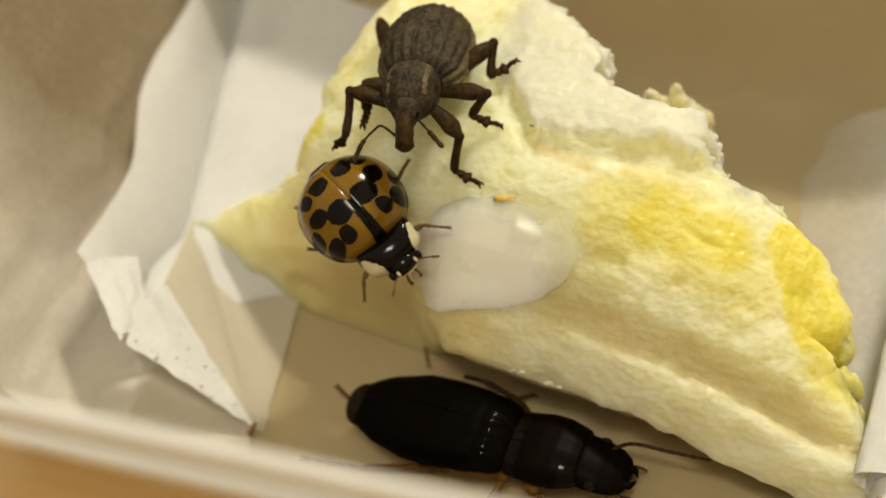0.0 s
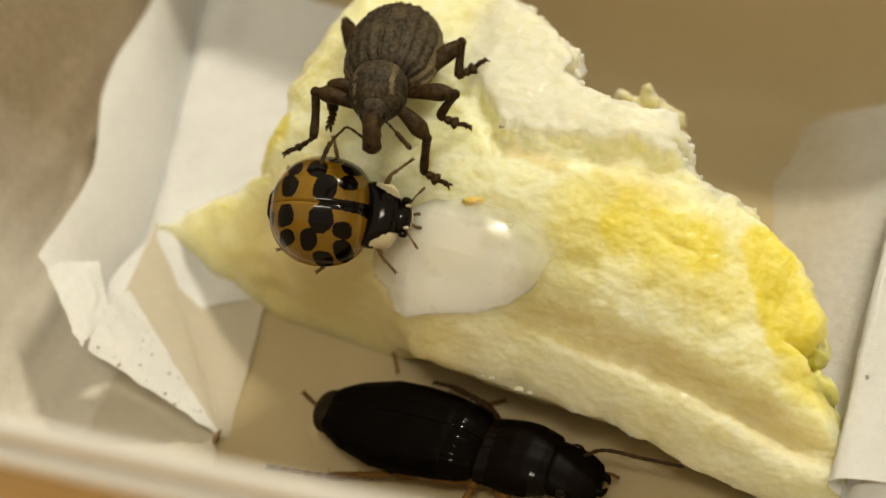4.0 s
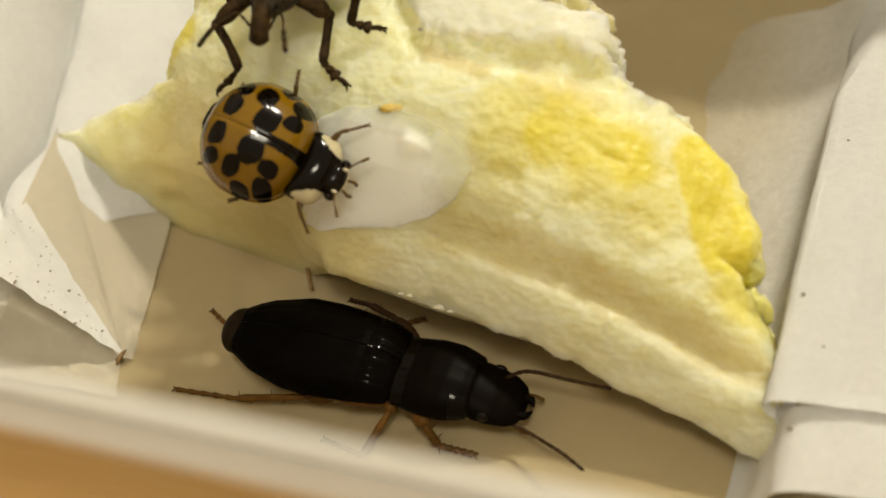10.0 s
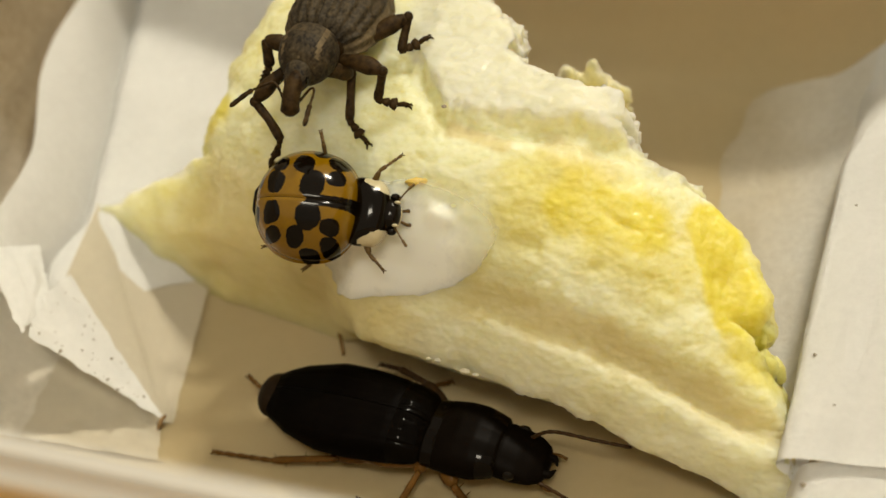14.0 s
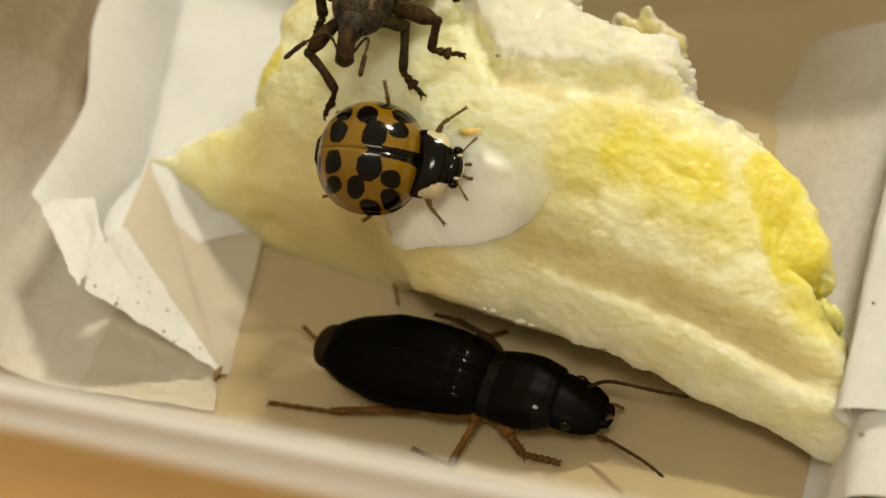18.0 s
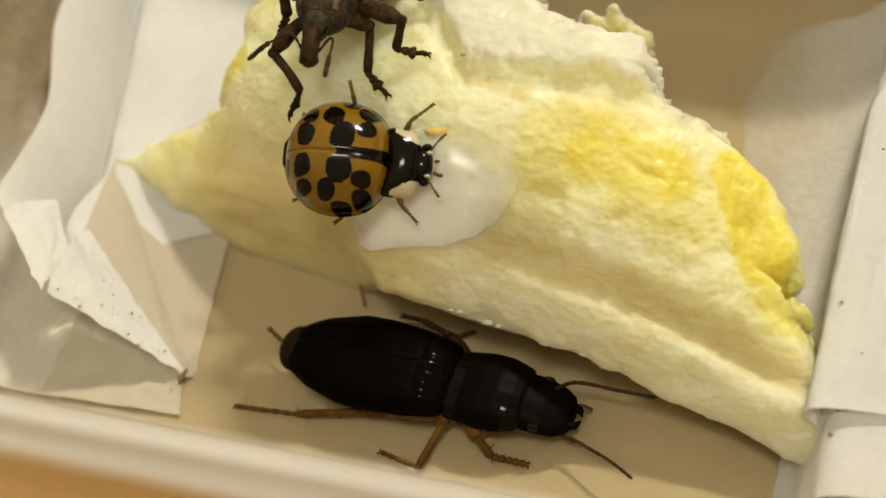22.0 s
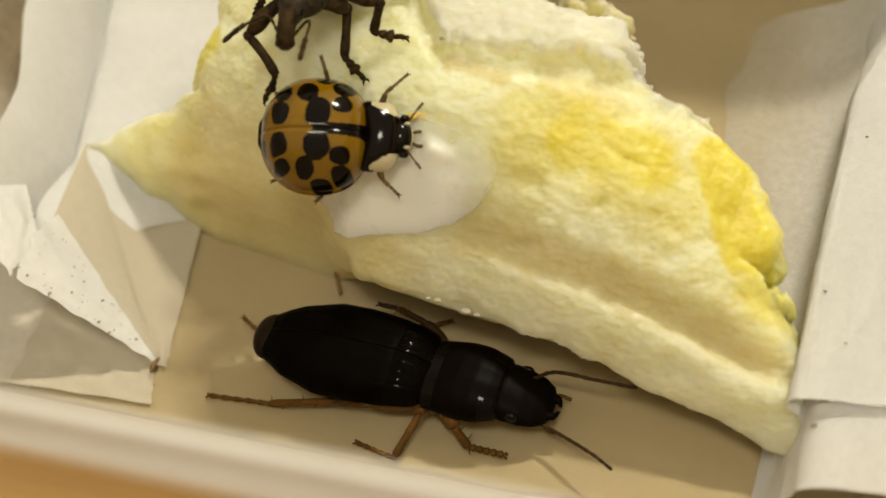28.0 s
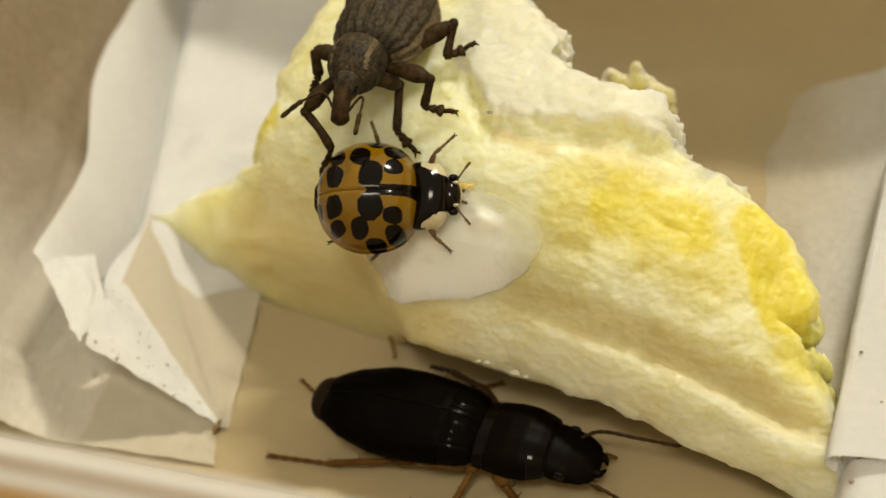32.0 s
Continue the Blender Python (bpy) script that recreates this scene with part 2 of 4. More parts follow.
def jelly():
    m, nt, b = nodes_of("milky_jelly")
    v = coords(nt)
    n = noise_of(nt, v, 260, 3)
    nt.links.new(ramp(nt, n, ((0.3, (0.90, 0.89, 0.74)), (0.7, (0.93, 0.925, 0.80)))), b.inputs["Base Color"])
    b.inputs["Roughness"].default_value = 0.4
    b.inputs["Specular IOR Level"].default_value = 0.0
    b.inputs["Subsurface Weight"].default_value = 0.7
    b.inputs["Subsurface Radius"].default_value = (1, 0.9, 0.7)
    b.inputs["Subsurface Scale"].default_value = 0.002
    b.inputs["Coat Weight"].default_value = 0.6
    b.inputs["Coat Roughness"].default_value = 0.01
    bump(nt, b, noise_of(nt, v, 900, 2), 0.03, 0.0001)
    # the smear thins out to nothing towards its upper border
    k = math_of(nt, "MULTIPLY", attribute(nt, "thick"), math_of(nt, "ADD", math_of(nt, "MULTIPLY", noise_of(nt, v, 600, 5, 0.65), 1.0), 0.6), clamp=True)
    nt.links.new(math_of(nt, "MULTIPLY", k, 0.88), b.inputs["Alpha"])
    return m


JELLY = jelly()

# ---- mesh helpers (all shapes in centimetres) ----
def part(name, bm, material, parent, label=""):
    """Links a bmesh, given in centimetres, as one smooth mesh under a thing."""
    bmesh.ops.recalc_face_normals(bm, faces=bm.faces)
    me = bpy.data.meshes.new(name)
    bmesh.ops.scale(bm, vec=(CM, CM, CM), verts=bm.verts)
    for f in bm.faces:
        f.smooth = True
    bm.to_mesh(me)
    bm.free()
    for m in material if isinstance(material, (list, tuple)) else [material]:
        me.materials.append(m)
    ob = new(name, me)
    ob.parent = parent
    if label:
        tagged(ob, label)
    return ob


def thing(name, label, category, group="", kind="", m=None):
    ob = new(name)
    ob.empty_display_size = 0.002
    if m is not None:
        ob.matrix_world = m
    return tagged(ob, label, category, group, kind)


def grid_mesh(rows, closed=False, caps=False, bm=None):
    """A sheet through rows of points; closed joins each row into a ring."""
    bm = bm or bmesh.new()
    vs = [[bm.verts.new(p) for p in row] for row in rows]
    n = len(vs[0])
    for a, b in zip(vs, vs[1:]):
        for i in range(n if closed else n - 1):
            j = (i + 1) % n
            bm.faces.new((a[i], a[j], b[j], b[i]))
    if caps:
        bm.faces.new(vs[0][::-1])
        bm.faces.new(vs[-1])
    return bm


def tube(points, radii, seg=10, bm=None, flat=1.0):
    """A limb swept along points with a radius at each, rounded by its end radii."""
    pts = [Vector(p) for p in points]
    rows, side = [], None
    for i, p in enumerate(pts):
        way = (pts[min(i + 1, len(pts) - 1)] - pts[max(i - 1, 0)]).normalized()
        side = (side or way.orthogonal())
        side = (side - way * side.dot(way)).normalized()
        up = way.cross(side)
        r = radii[i] if isinstance(radii, (list, tuple)) else radii
        rows.append([p + (side * math.cos(a) + up * math.sin(a) * flat) * r for a in (2 * math.pi * k / seg for k in range(seg))])
    return grid_mesh(rows, True, True, bm)


def curve_pts(ctrl, n):
    """A smooth line through the control points."""
    c = [Vector(p) for p in ctrl]
    c = [c[0] * 2 - c[1]] + c + [c[-1] * 2 - c[-2]]
    out = []
    for i in range(1, len(c) - 2):
        for k in range(n):
            t = k / n
            a, b, d, e = c[i - 1], c[i], c[i + 1], c[i + 2]
            out.append(0.5 * ((2 * b) + (d - a) * t + (2 * a - 5 * b + 4 * d - e) * t * t + (3 * b - a - 3 * d + e) * t ** 3))
    out.append(c[-2])
    return out


def lerp_list(stops, n):
    """n values along rows of (position, value)."""
    return [float(np.interp(i / (n - 1), [s[0] for s in stops], [s[1] for s in stops])) for i in range(n)]


def blob(centre, size, seg=20, rings=12, wobble=0.0, freq=6.0, bm=None):
    rows = []
    for i in range(1, rings):
        a = math.pi * i / rings
        row = []
        for k in range(seg):
            t = 2 * math.pi * k / seg
            d = Vector((math.sin(a) * math.cos(t), math.sin(a) * math.sin(t), math.cos(a)))
            s = 1 + wobble * noise.noise(d * freq * 0.5 + Vector(centre) * 3)
            row.append(Vector(centre) + Vector((d.x * size[0], d.y * size[1], d.z * size[2])) * s)
        rows.append(row)
    return grid_mesh(rows, True, True, bm)


def body_of(profile, seg=32, n=40):
    """A body lofted along x. profile rows: x, half width, height above, depth below, centre z."""
    ks = [p[0] for p in profile]
    rows = []
    for i in range(n):
        x = ks[0] + (ks[-1] - ks[0]) * (0.5 - 0.5 * math.cos(math.pi * i / (n - 1)))
        w, h, d, z = (float(np.interp(x, ks, [p[j] for p in profile])) for j in (1, 2, 3, 4))
        row = []
        for k in range(seg):
            a = 2 * math.pi * k / seg
            c, s = math.cos(a), math.sin(a)
            row.append((x, w * math.copysign(abs(c) ** 0.9, c), z + (h if s > 0 else d) * math.copysign(abs(s) ** 0.95, s)))
        rows.append(row)
    return grid_mesh(rows, True, True)


# ---- the table and the tray ----
def slab(corners_low, corners_high, cuts=1):
    bm = bmesh.new()
    lo = [bm.verts.new(p) for p in corners_low]
    hi = [bm.verts.new(p) for p in corners_high]
    bm.faces.new(lo[::-1])
    bm.faces.new(hi)
    for i in range(4):
        j = (i + 1) % 4
        bm.faces.new((lo[i], lo[j], hi[j], hi[i]))
    return bm


def flat_shaded(ob):
    for f in ob.data.polygons:
        f.use_smooth = False
    return ob


FLOOR_X0, FLOOR_X1, FLOOR_Y0, FLOOR_Y1 = -2.45, 2.95, -1.45, 2.05
TOP_X0, TOP_X1, TOP_Y0, TOP_Y1, TOP_Z = -3.6, 3.8, -3.06, 3.1, 3.2
THICK = 0.045

table = flat_shaded(part("table_top", slab([(-90, -90, -3), (90, -90, -3), (90, 90, -3), (-90, 90, -3)], [(-90, -90, -0.12), (90, -90, -0.12), (90, 90, -0.12), (-90, 90, -0.12)]), WOOD, None))
tagged(table, "orange-brown wooden table top under the tray", "table", kind="structure")

tray = thing("tray", "white translucent plastic tray with sloping walls and a rolled rim", "tray")
floor_corners = [(FLOOR_X0, FLOOR_Y0), (FLOOR_X1, FLOOR_Y0), (FLOOR_X1, FLOOR_Y1), (FLOOR_X0, FLOOR_Y1)]
flat_shaded(part("bottom", slab([(x, y, -0.118) for x, y in floor_corners], [(x, y, -0.004) for x, y in floor_corners]), TRAY, tray))
top_corners = [(TOP_X0, TOP_Y0), (TOP_X1, TOP_Y0), (TOP_X1, TOP_Y1), (TOP_X0, TOP_Y1)]
out_dirs = [(0, -1), (1, 0), (0, 1), (-1, 0)]
for i, (ox, oy) in enumerate(out_dirs):
    j = (i + 1) % 4
    a, b, c, d = floor_corners[i], floor_corners[j], top_corners[j], top_corners[i]
    rows = []
    for s in range(13):
        t = -0.025 + 1.025 * s / 12
        rows.append([(a[0] + (b[0] - a[0]) * u + ((d[0] + (c[0] - d[0]) * u) - (a[0] + (b[0] - a[0]) * u)) * t,
                      a[1] + (b[1] - a[1]) * u + ((d[1] + (c[1] - d[1]) * u) - (a[1] + (b[1] - a[1]) * u)) * t,
                      TOP_Z * t) for u in (k / 12 for k in range(13))])
    bm = grid_mesh(rows)
    bmesh.ops.solidify(bm, geom=bm.faces[:], thickness=THICK)
    flat_shaded(part("wall", bm, TRAY, tray))
    # rolled rim: a bead, and the lower lip outside it
    p, q = Vector((*d, TOP_Z)), Vector((*c, TOP_Z))
    out, way = Vector((ox, oy, 0)), (q - p).normalized()
    for name, shift, drop, wide, high in (("rim", 0.02, 0.0, 0.036, 0.04), ("lip", 0.085, -0.06, 0.03, 0.03)):
        ring = [out * (shift + wide * math.cos(2 * math.pi * k / 14)) + Vector((0, 0, drop + high * math.sin(2 * math.pi * k / 14))) for k in range(14)]
        bm = grid_mesh([[p.lerp(q, u) + way * e + off for off in ring] for u, e in ((0, -shift), (0.33, 0), (0.66, 0), (1, shift))], True, True)
        part(name, bm, RIM, tray)

# ---- paper liner and tissue ----
def sheet(rows, thick=0.006):
    bm = grid_mesh(rows)
    bmesh.ops.solidify(bm, geom=bm.faces[:], thickness=thick)
    # the cut edges stay sharp
    for e in bm.edges:
        e.smooth = e.calc_face_angle(0.0) < 0.8
    return bm


def clamp01(v):
    return max(0.0, min(1.0, v))


def liner_rows():
    rows = []
    for i in range(61):
        u = i / 60
        row = []
        for k in range(50):
            t = k / 49
            x = -2.42 + 5.3 * u
            near = -1.44 + 0.05 * max(0.0, min(1.0, (x - 0.9) / 0.5)) - 0.03 * max(0.0, (x - 1.6) / 0.8) + 0.012 * noise.noise((x * 3, 0, 4))
            y = near + (2.2 - near) * t
            k = max(0.0, (t - 0.84) / 0.16)
            y = min(y, near + (2.2 - near) * 0.84) + 0.62 * k
            z = 0.004 + 1.35 * k * k + 0.010 * (noise.noise((x * 1.1, y * 1.1, 2)) + 1) + 0.05 * max(0, (x - 1.5)) * max(0.0, 1 - t * 6)
            row.append((x, y, z))
        rows.append(row)
    return rows


liner = part("paper_liner", sheet(liner_rows(), 0.004), LINER, None)
tagged(liner, "thin beige paper liner lying on the tray bottom", "paper")


def tissue_rows():
    """Upright left edge, a crease, then the part lying towards the fruit."""
    rows = []
    for i in range(70):
        t = i / 69
        y = -0.85 + 2.95 * t
        ex = -2.15 - 0.19 * max(0, y + 0.2) + 0.03 * noise.noise((0, y * 2.2, 1)) - 0.02 * math.sin(y * 5) - 0.08 * math.exp(-((y - 0.5) / 0.5) ** 2)
        cx = -1.88 - 0.24 * max(0.0, y + 0.35) - 0.10 * math.sin(max(0.0, min(1.0, (y + 0.85) / 0.6)) * math.pi)
        row = []
        for k in range(46):
            s = k / 45
            if s < 0.32:
                q = s / 0.32
                x, z = ex + (cx - ex) * q, 0.72 + (0.38 - 0.72) * q + 0.03 * math.sin(q * math.pi)
            else:
                q = (s - 0.32) / 0.68
                x, z = cx + (-0.75 - cx) * q, 0.37 - 0.20 * min(1, q * 1.1) + 0.012
                z -= 0.11 * math.exp(-(q / 0.035) ** 2)
            w = noise.noise((x * 2.3, y * 1.7, 5)) * 0.035 + noise.noise((x * 7, y * 5, 9)) * 0.012
            cut = -0.85 + (0.62 * min(1.0, (s - 0.32) / 0.68 * 1.6) if s > 0.32 else 0)
            yy = cut + (y + 0.85) * (2.1 - cut) / 2.95
            if s < 0.32:
                yy += 0.16 * (1 - q)
            sag = 0.17 * clamp01((s - 0.4) / 0.3) * math.exp(-(yy - cut) / 0.22)
            row.append((x, yy, max(0.03, z + w - sag)))
        rows.append(row)
    return rows


tissue = thing("tissue", "crumpled white tissue folded up against the tray side", "tissue")
part("sheet", sheet(tissue_rows(), 0.008), TISSUE, tissue)


def leaf_rows(a, b, c, d, bulge, seed, n=22, rag=0.02, wave=0.012):
    """A four-cornered flap of paper, bulged, with ragged sides."""
    a, b, c, d = (Vector(p) for p in (a, b, c, d))
    rows = []
    for i in range(n + 1):
        u = i / n
        row = []
        for k in range(n + 1):
            v = k / n
            p = a.lerp(b, u).lerp(d.lerp(c, u), v)
            r = rag * noise.noise((u * 9, v * 9, seed))
            nrm = (b - a).cross(d - a).normalized()
            p = p + nrm * (bulge * math.sin(math.pi * u) * math.sin(math.pi * v) + wave * noise.noise((u * 5, v * 5, seed + 3)))
            p = p + (b - a).normalized() * r * (1 if v in (0, 1) or u in (0, 1) else 0.3)
            row.append(p)
        rows.append(row)
    return rows


part("torn_corner", sheet(leaf_rows((-1.80, -0.88, 0.52), (-1.70, -0.66, 0.52), (-1.06, -1.16, 0.06), (-1.72, -1.10, 0.56), 0.03, 3), 0.012), TISSUE, tissue, "torn tissue corner with dark specks")
part("front_fold", sheet(leaf_rows((-2.14, -0.70, 0.69), (-1.96, -0.50, 0.50), (-1.76, -0.80, 0.5), (-1.76, -1.10, 0.56), -0.03, 7), 0.012), TISSUE, tissue)
part("inner_fold", sheet(leaf_rows((-1.73, -0.66, 0.49), (-1.84, -0.06, 0.37), (-1.06, -1.16, 0.05), (-1.09, -1.17, 0.05), -0.02, 11, 22, 0.004, 0.002), 0.006), THIN_SHADED, tissue)
part("floor_fold", sheet(leaf_rows((-1.84, -0.08, 0.36), (-1.20, -0.06, 0.06), (-1.03, -1.15, 0.03), (-1.07, -1.16, 0.05), 0.02, 15, 22, 0.008, 0.003), 0.006), FOLD_BEIGE, tissue)

part("near_sheet", sheet(leaf_rows((-1.80, -1.42, 0.055), (-1.02, -1.38, 0.04), (-1.12, -1.05, 0.04), (-1.80, -0.5, 0.055), -0.005, 19), 0.006), THIN_SHADED, tissue)
for k in range(40):
    u, v = random.random(), random.random() ** 0.7
    p = Vector((-1.80, -0.88, 0.52)).lerp(Vector((-1.70, -0.66, 0.52)), u).lerp(Vector((-1.72, -1.10, 0.56)).lerp(Vector((-1.06, -1.16, 0.06)), u), v)
    r = 0.003 + 0.007 * random.random() ** 4
    part("speck", blob((p.x, p.y, p.z + 0.022), (r, r, r * 0.5), 8, 5, 0.4), SPECK, tissue)

side_fold = thing("tissue", "white textured tissue pressed along the tray side beside the fruit", "tissue")


def side_rows(y0, y1, prof, seed, n=50, far=None):
    """A strip along the tray's side with the given section, easing into the far section."""
    rows = []
    near = prof
    for i in range(n + 1):
        y = y0 + (y1 - y0) * i / n
        row = []
        w = clamp01((y - 0.8) / 0.8)
        prof = [(a[0] + (c[0] - a[0]) * w, a[1] + (c[1] - a[1]) * w) for a, c in zip(near, far or near)]
        for k, (x, z) in enumerate(prof):
            e = 0.012 * noise.noise((y * 4, k * 0.7, seed)) + 0.02 * noise.noise((y * 1.3, k * 0.2, seed + 2))
            row.append((x + e - 0.012 * (y + 1), y, z + e))
        rows.append(row)
    return rows


def dense(prof, n):
    xs = curve_pts([(x, 0, z) for x, z in prof], n)
    return [(p.x, p.z) for p in xs]


part("wall_sheet", sheet(side_rows(-1.42, 2.02, dense([(-1.7, 0.035), (-2.0, 0.05), (-2.2, 0.12), (-2.36, 0.30), (-2.50, 0.58), (-2.66, 0.95), (-2.96, 1.75), (-3.22, 2.5)], 6), 31), 0.006), WALL_PAPER, tissue, "paper clinging to the tray wall, browner towards the back")
part("side_sheet", sheet(side_rows(-0.62, 2.03, dense([(1.12, -0.03), (1.6, 0.04), (1.95, 0.14), (2.16, 0.29), (2.34, 0.36)], 6), 13), 0.01), TISSUE_SIDE, side_fold)
part("ledge", sheet(side_rows(-1.0, 2.06, dense([(2.22, 0.30), (2.12, 0.42), (2.10, 0.52), (2.2, 0.575), (2.42, 0.60), (2.72, 0.63)], 6), 1, 50, dense([(2.02, 0.14), (2.12, 0.26), (2.24, 0.36), (2.36, 0.44), (2.52, 0.54), (2.72, 0.62)], 6)), 0.014), TISSUE, side_fold)
part("ledge_end", sheet(side_rows(-1.40, -0.96, dense([(1.98, 0.04), (2.06, 0.12), (2.15, 0.33), (2.25, 0.50), (2.5, 0.56), (2.80, 0.60)], 6), 5, 14), 0.014), TISSUE, side_fold)
part("back_sheet", sheet(side_rows(-1.35, 2.15, dense([(2.64, 0.58), (2.76, 0.64), (2.85, 0.76), (2.95, 0.95), (3.08, 1.3), (3.2, 1.7)], 6), 9), 0.014), TISSUE, side_fold)

# ---- the fruit ----
OUTLINE = [(-1.87, -0.11), (-1.62, -0.19), (-1.30, -0.265), (-0.90, -0.335), (-0.58, -0.39), (-0.36, -0.44), (-0.20, -0.57), (-0.06, -0.685), (0.2, -0.74), (0.49, -0.78), (0.86, -0.84), (1.15, -0.895),
           (1.44, -0.965), (1.81, -1.04), (2.15, -1.12), (2.18, -1.02), (2.06, -0.73), (1.96, -0.62), (1.95, -0.53), (1.83, -0.47), (1.93, -0.42), (1.96, -0.33), (1.89, -0.19), (1.78, -0.05),
           (1.66, 0.03), (1.54, 0.06), (1.52, 0.11), (1.36, 0.12), (1.24, 0.15), (1.14, 0.22), (1.18, 0.29), (1.12, 0.40), (0.97, 0.35), (0.85, 0.36), (0.70, 0.43), (0.51, 0.53),
           (0.53, 0.62), (0.45, 0.71), (0.30, 0.86), (-0.2, 1.15), (-0.75, 1.15), (-0.93, 0.85), (-1.0, 0.6), (-1.05, 0.42), (-1.05, 0.27), (-1.16, 0.09), (-1.11, 0.0), (-1.29, -0.03), (-1.48, -0.04), (-1.70, -0.05)]


def soft(v):
    v = clamp01(v)
    return v * v * (3 - 2 * v)


def along(x, *stops):
    """The value at x along stops of (x, value)."""
    return float(np.interp(x, [a for a, b in stops], [b for a, b in stops]))


def front_edge(x):
    return along(x, (-1.75, -0.22), (-0.93, -0.47), (-0.40, -0.62), (0.01, -0.74), (0.49, -0.80), (1.15, -0.92), (2.15, -1.12))


def torn_line(x):
    """Where the dry white crown breaks off."""
    return along(x, (-0.15, 0.5), (-0.04, 0.42), (0.14, 0.26), (0.25, 0.11), (0.39, 0.08), (0.64, 0.09), (0.89, 0.11), (1.2, 0.14)) + 0.03 * noise.noise((x * 9, 0.3, 2)) + 0.014 * noise.noise((x * 31, 0.7, 5))


def seam_line(x):
    """The wet furrow above the front crest, its shade deepened in the flesh colour."""
    return along(x, (0.1, -0.63), (0.56, -0.57), (0.91, -0.645), (1.19, -0.69), (1.6, -0.76), (1.9, -0.83))


def fruit_top(x, y):
    """The slope that rises from the front edge to the torn crown, in soft layers."""
    d = y - front_edge(x)
    z = along(d, (0, 0.40), (0.05, 0.53), (0.11, 0.63), (0.18, 0.73), (0.26, 0.83), (0.35, 0.96), (0.46, 1.09), (0.6, 1.21), (0.8, 1.31), (1.1, 1.37))
    thin = soft((0.05 - x) / 0.45) * (1 - soft((-0.6 - x) / 0.4))
    z -= thin * 0.25 * clamp01(1 - d / 0.34)
    z *= 1 - 0.42 * clamp01((x - 0.9) / 1.2) ** 1.1
    z *= 1 - 0.38 * clamp01((-0.7 - x) / 1.0) ** 1.1
    east = soft((x - 0.2) / 0.4)
    off = y - seam_line(x)
    z += east * (0.035 * math.exp(-((off + 0.10) / 0.06) ** 2) - 0.055 * math.exp(-(off / 0.05) ** 2) + 0.02 * math.exp(-((off - 0.11) / 0.06) ** 2))
    torn = torn_line(x)
    k = soft((x + 0.1) / 0.2) * soft((1.3 - x) / 0.1)
    z += k * (0.055 * soft((y - torn) / 0.03) - 0.045 * math.exp(-((y - torn + 0.05) / 0.05) ** 2))
    # the scooped, riper pit and the small nick in the lemon patch
    z -= 0.07 * math.exp(-(((x - 1.74) / 0.10) ** 2 + ((y + 0.27) / 0.15) ** 2))
    z -= 0.04 * math.exp(-(((x - 1.22) / 0.028) ** 2 + ((y + 0.24) / 0.02) ** 2))
    return z


def near_line(x, y, ax, ay, bx, by):
    """Distance from (x, y) to the stretch a-b."""
    dx, dy = bx - ax, by - ay
    t = clamp01(((x - ax) * dx + (y - ay) * dy) / (dx * dx + dy * dy))
    return math.hypot(x - ax - dx * t, y - ay - dy * t)


def flesh_state(x, y, z):
    """How ripe, how dark with wet and painted shade, and how dry the flesh is at a place."""
    w = 0.035 * noise.noise((x * 6, y * 6, z * 6)) + 0.02 * noise.noise((x * 17, y * 17, z * 17))
    lemon = 1.0 - soft((near_line(x, y, 0.98, -0.25, 1.32, -0.22) + w - 0.07) / 0.17)
    faint = 0.5 * (1 - soft((near_line(x, y, 0.78, -0.25, 1.45, -0.30) + w - 0.12) / 0.14))
    pit = 1.0 - soft((near_line(x, y, 1.62, -0.10, 1.80, -0.42) + w * 0.7 - 0.10) / 0.06)
    rim = 0.7 * (1 - soft((near_line(x, y, 1.80, -0.05, 1.95, -0.55) + w - 0.10) / 0.12))
    nick = 0.8 * (1 - soft((math.hypot((x + 1.07) * 0.8, (y - 0.14)) + w * 0.5 - 0.07) / 0.07))
    arm = 0.22 * soft((-0.9 - x) / 0.3)
    ripe = max(lemon, faint, pit, rim, nick, arm)
    # furrow, flank and hollow: their shade is put into the flesh colour
    seam = 0.8 * soft((x - 0.25) / 0.3) * (1 - soft((abs(y - seam_line(x) + w * 0.6) - 0.035) / 0.07))
    d = y - front_edge(x)
    flank = soft((0.5 - x) / 0.5) * (1 - soft((d - 0.20 + w) / 0.14)) * soft((x + 1.45) / 0.45)
    flank = max(flank, 0.75 * soft((0.1 - x) / 0.3) * soft((x + 1.25) / 0.3) * (1 - soft((d - 0.34 + w) / 0.12)))
    hollow = 1.0 * (1 - soft((near_line(x, y, 0.33, 0.04, 0.60, -0.02) + w * 0.4 - 0.02) / 0.04))
    stain = 0.7 * (1 - soft((near_line(x, y, 0.85, -0.02, 1.10, -0.05) + w - 0.04) / 0.07))
    crown = soft((y - torn_line(x)) / 0.04) * soft((x + 0.2) / 0.25) * soft((1.5 - x) / 0.3)
    crest = 0.35 * soft((x - 0.0) / 0.3) * (1 - soft((y - seam_line(x) + 0.05) / 0.04))
    return clamp01(ripe), clamp01(max(seam, flank, hollow, stain)), clamp01(max(crown, crest, 0.0))


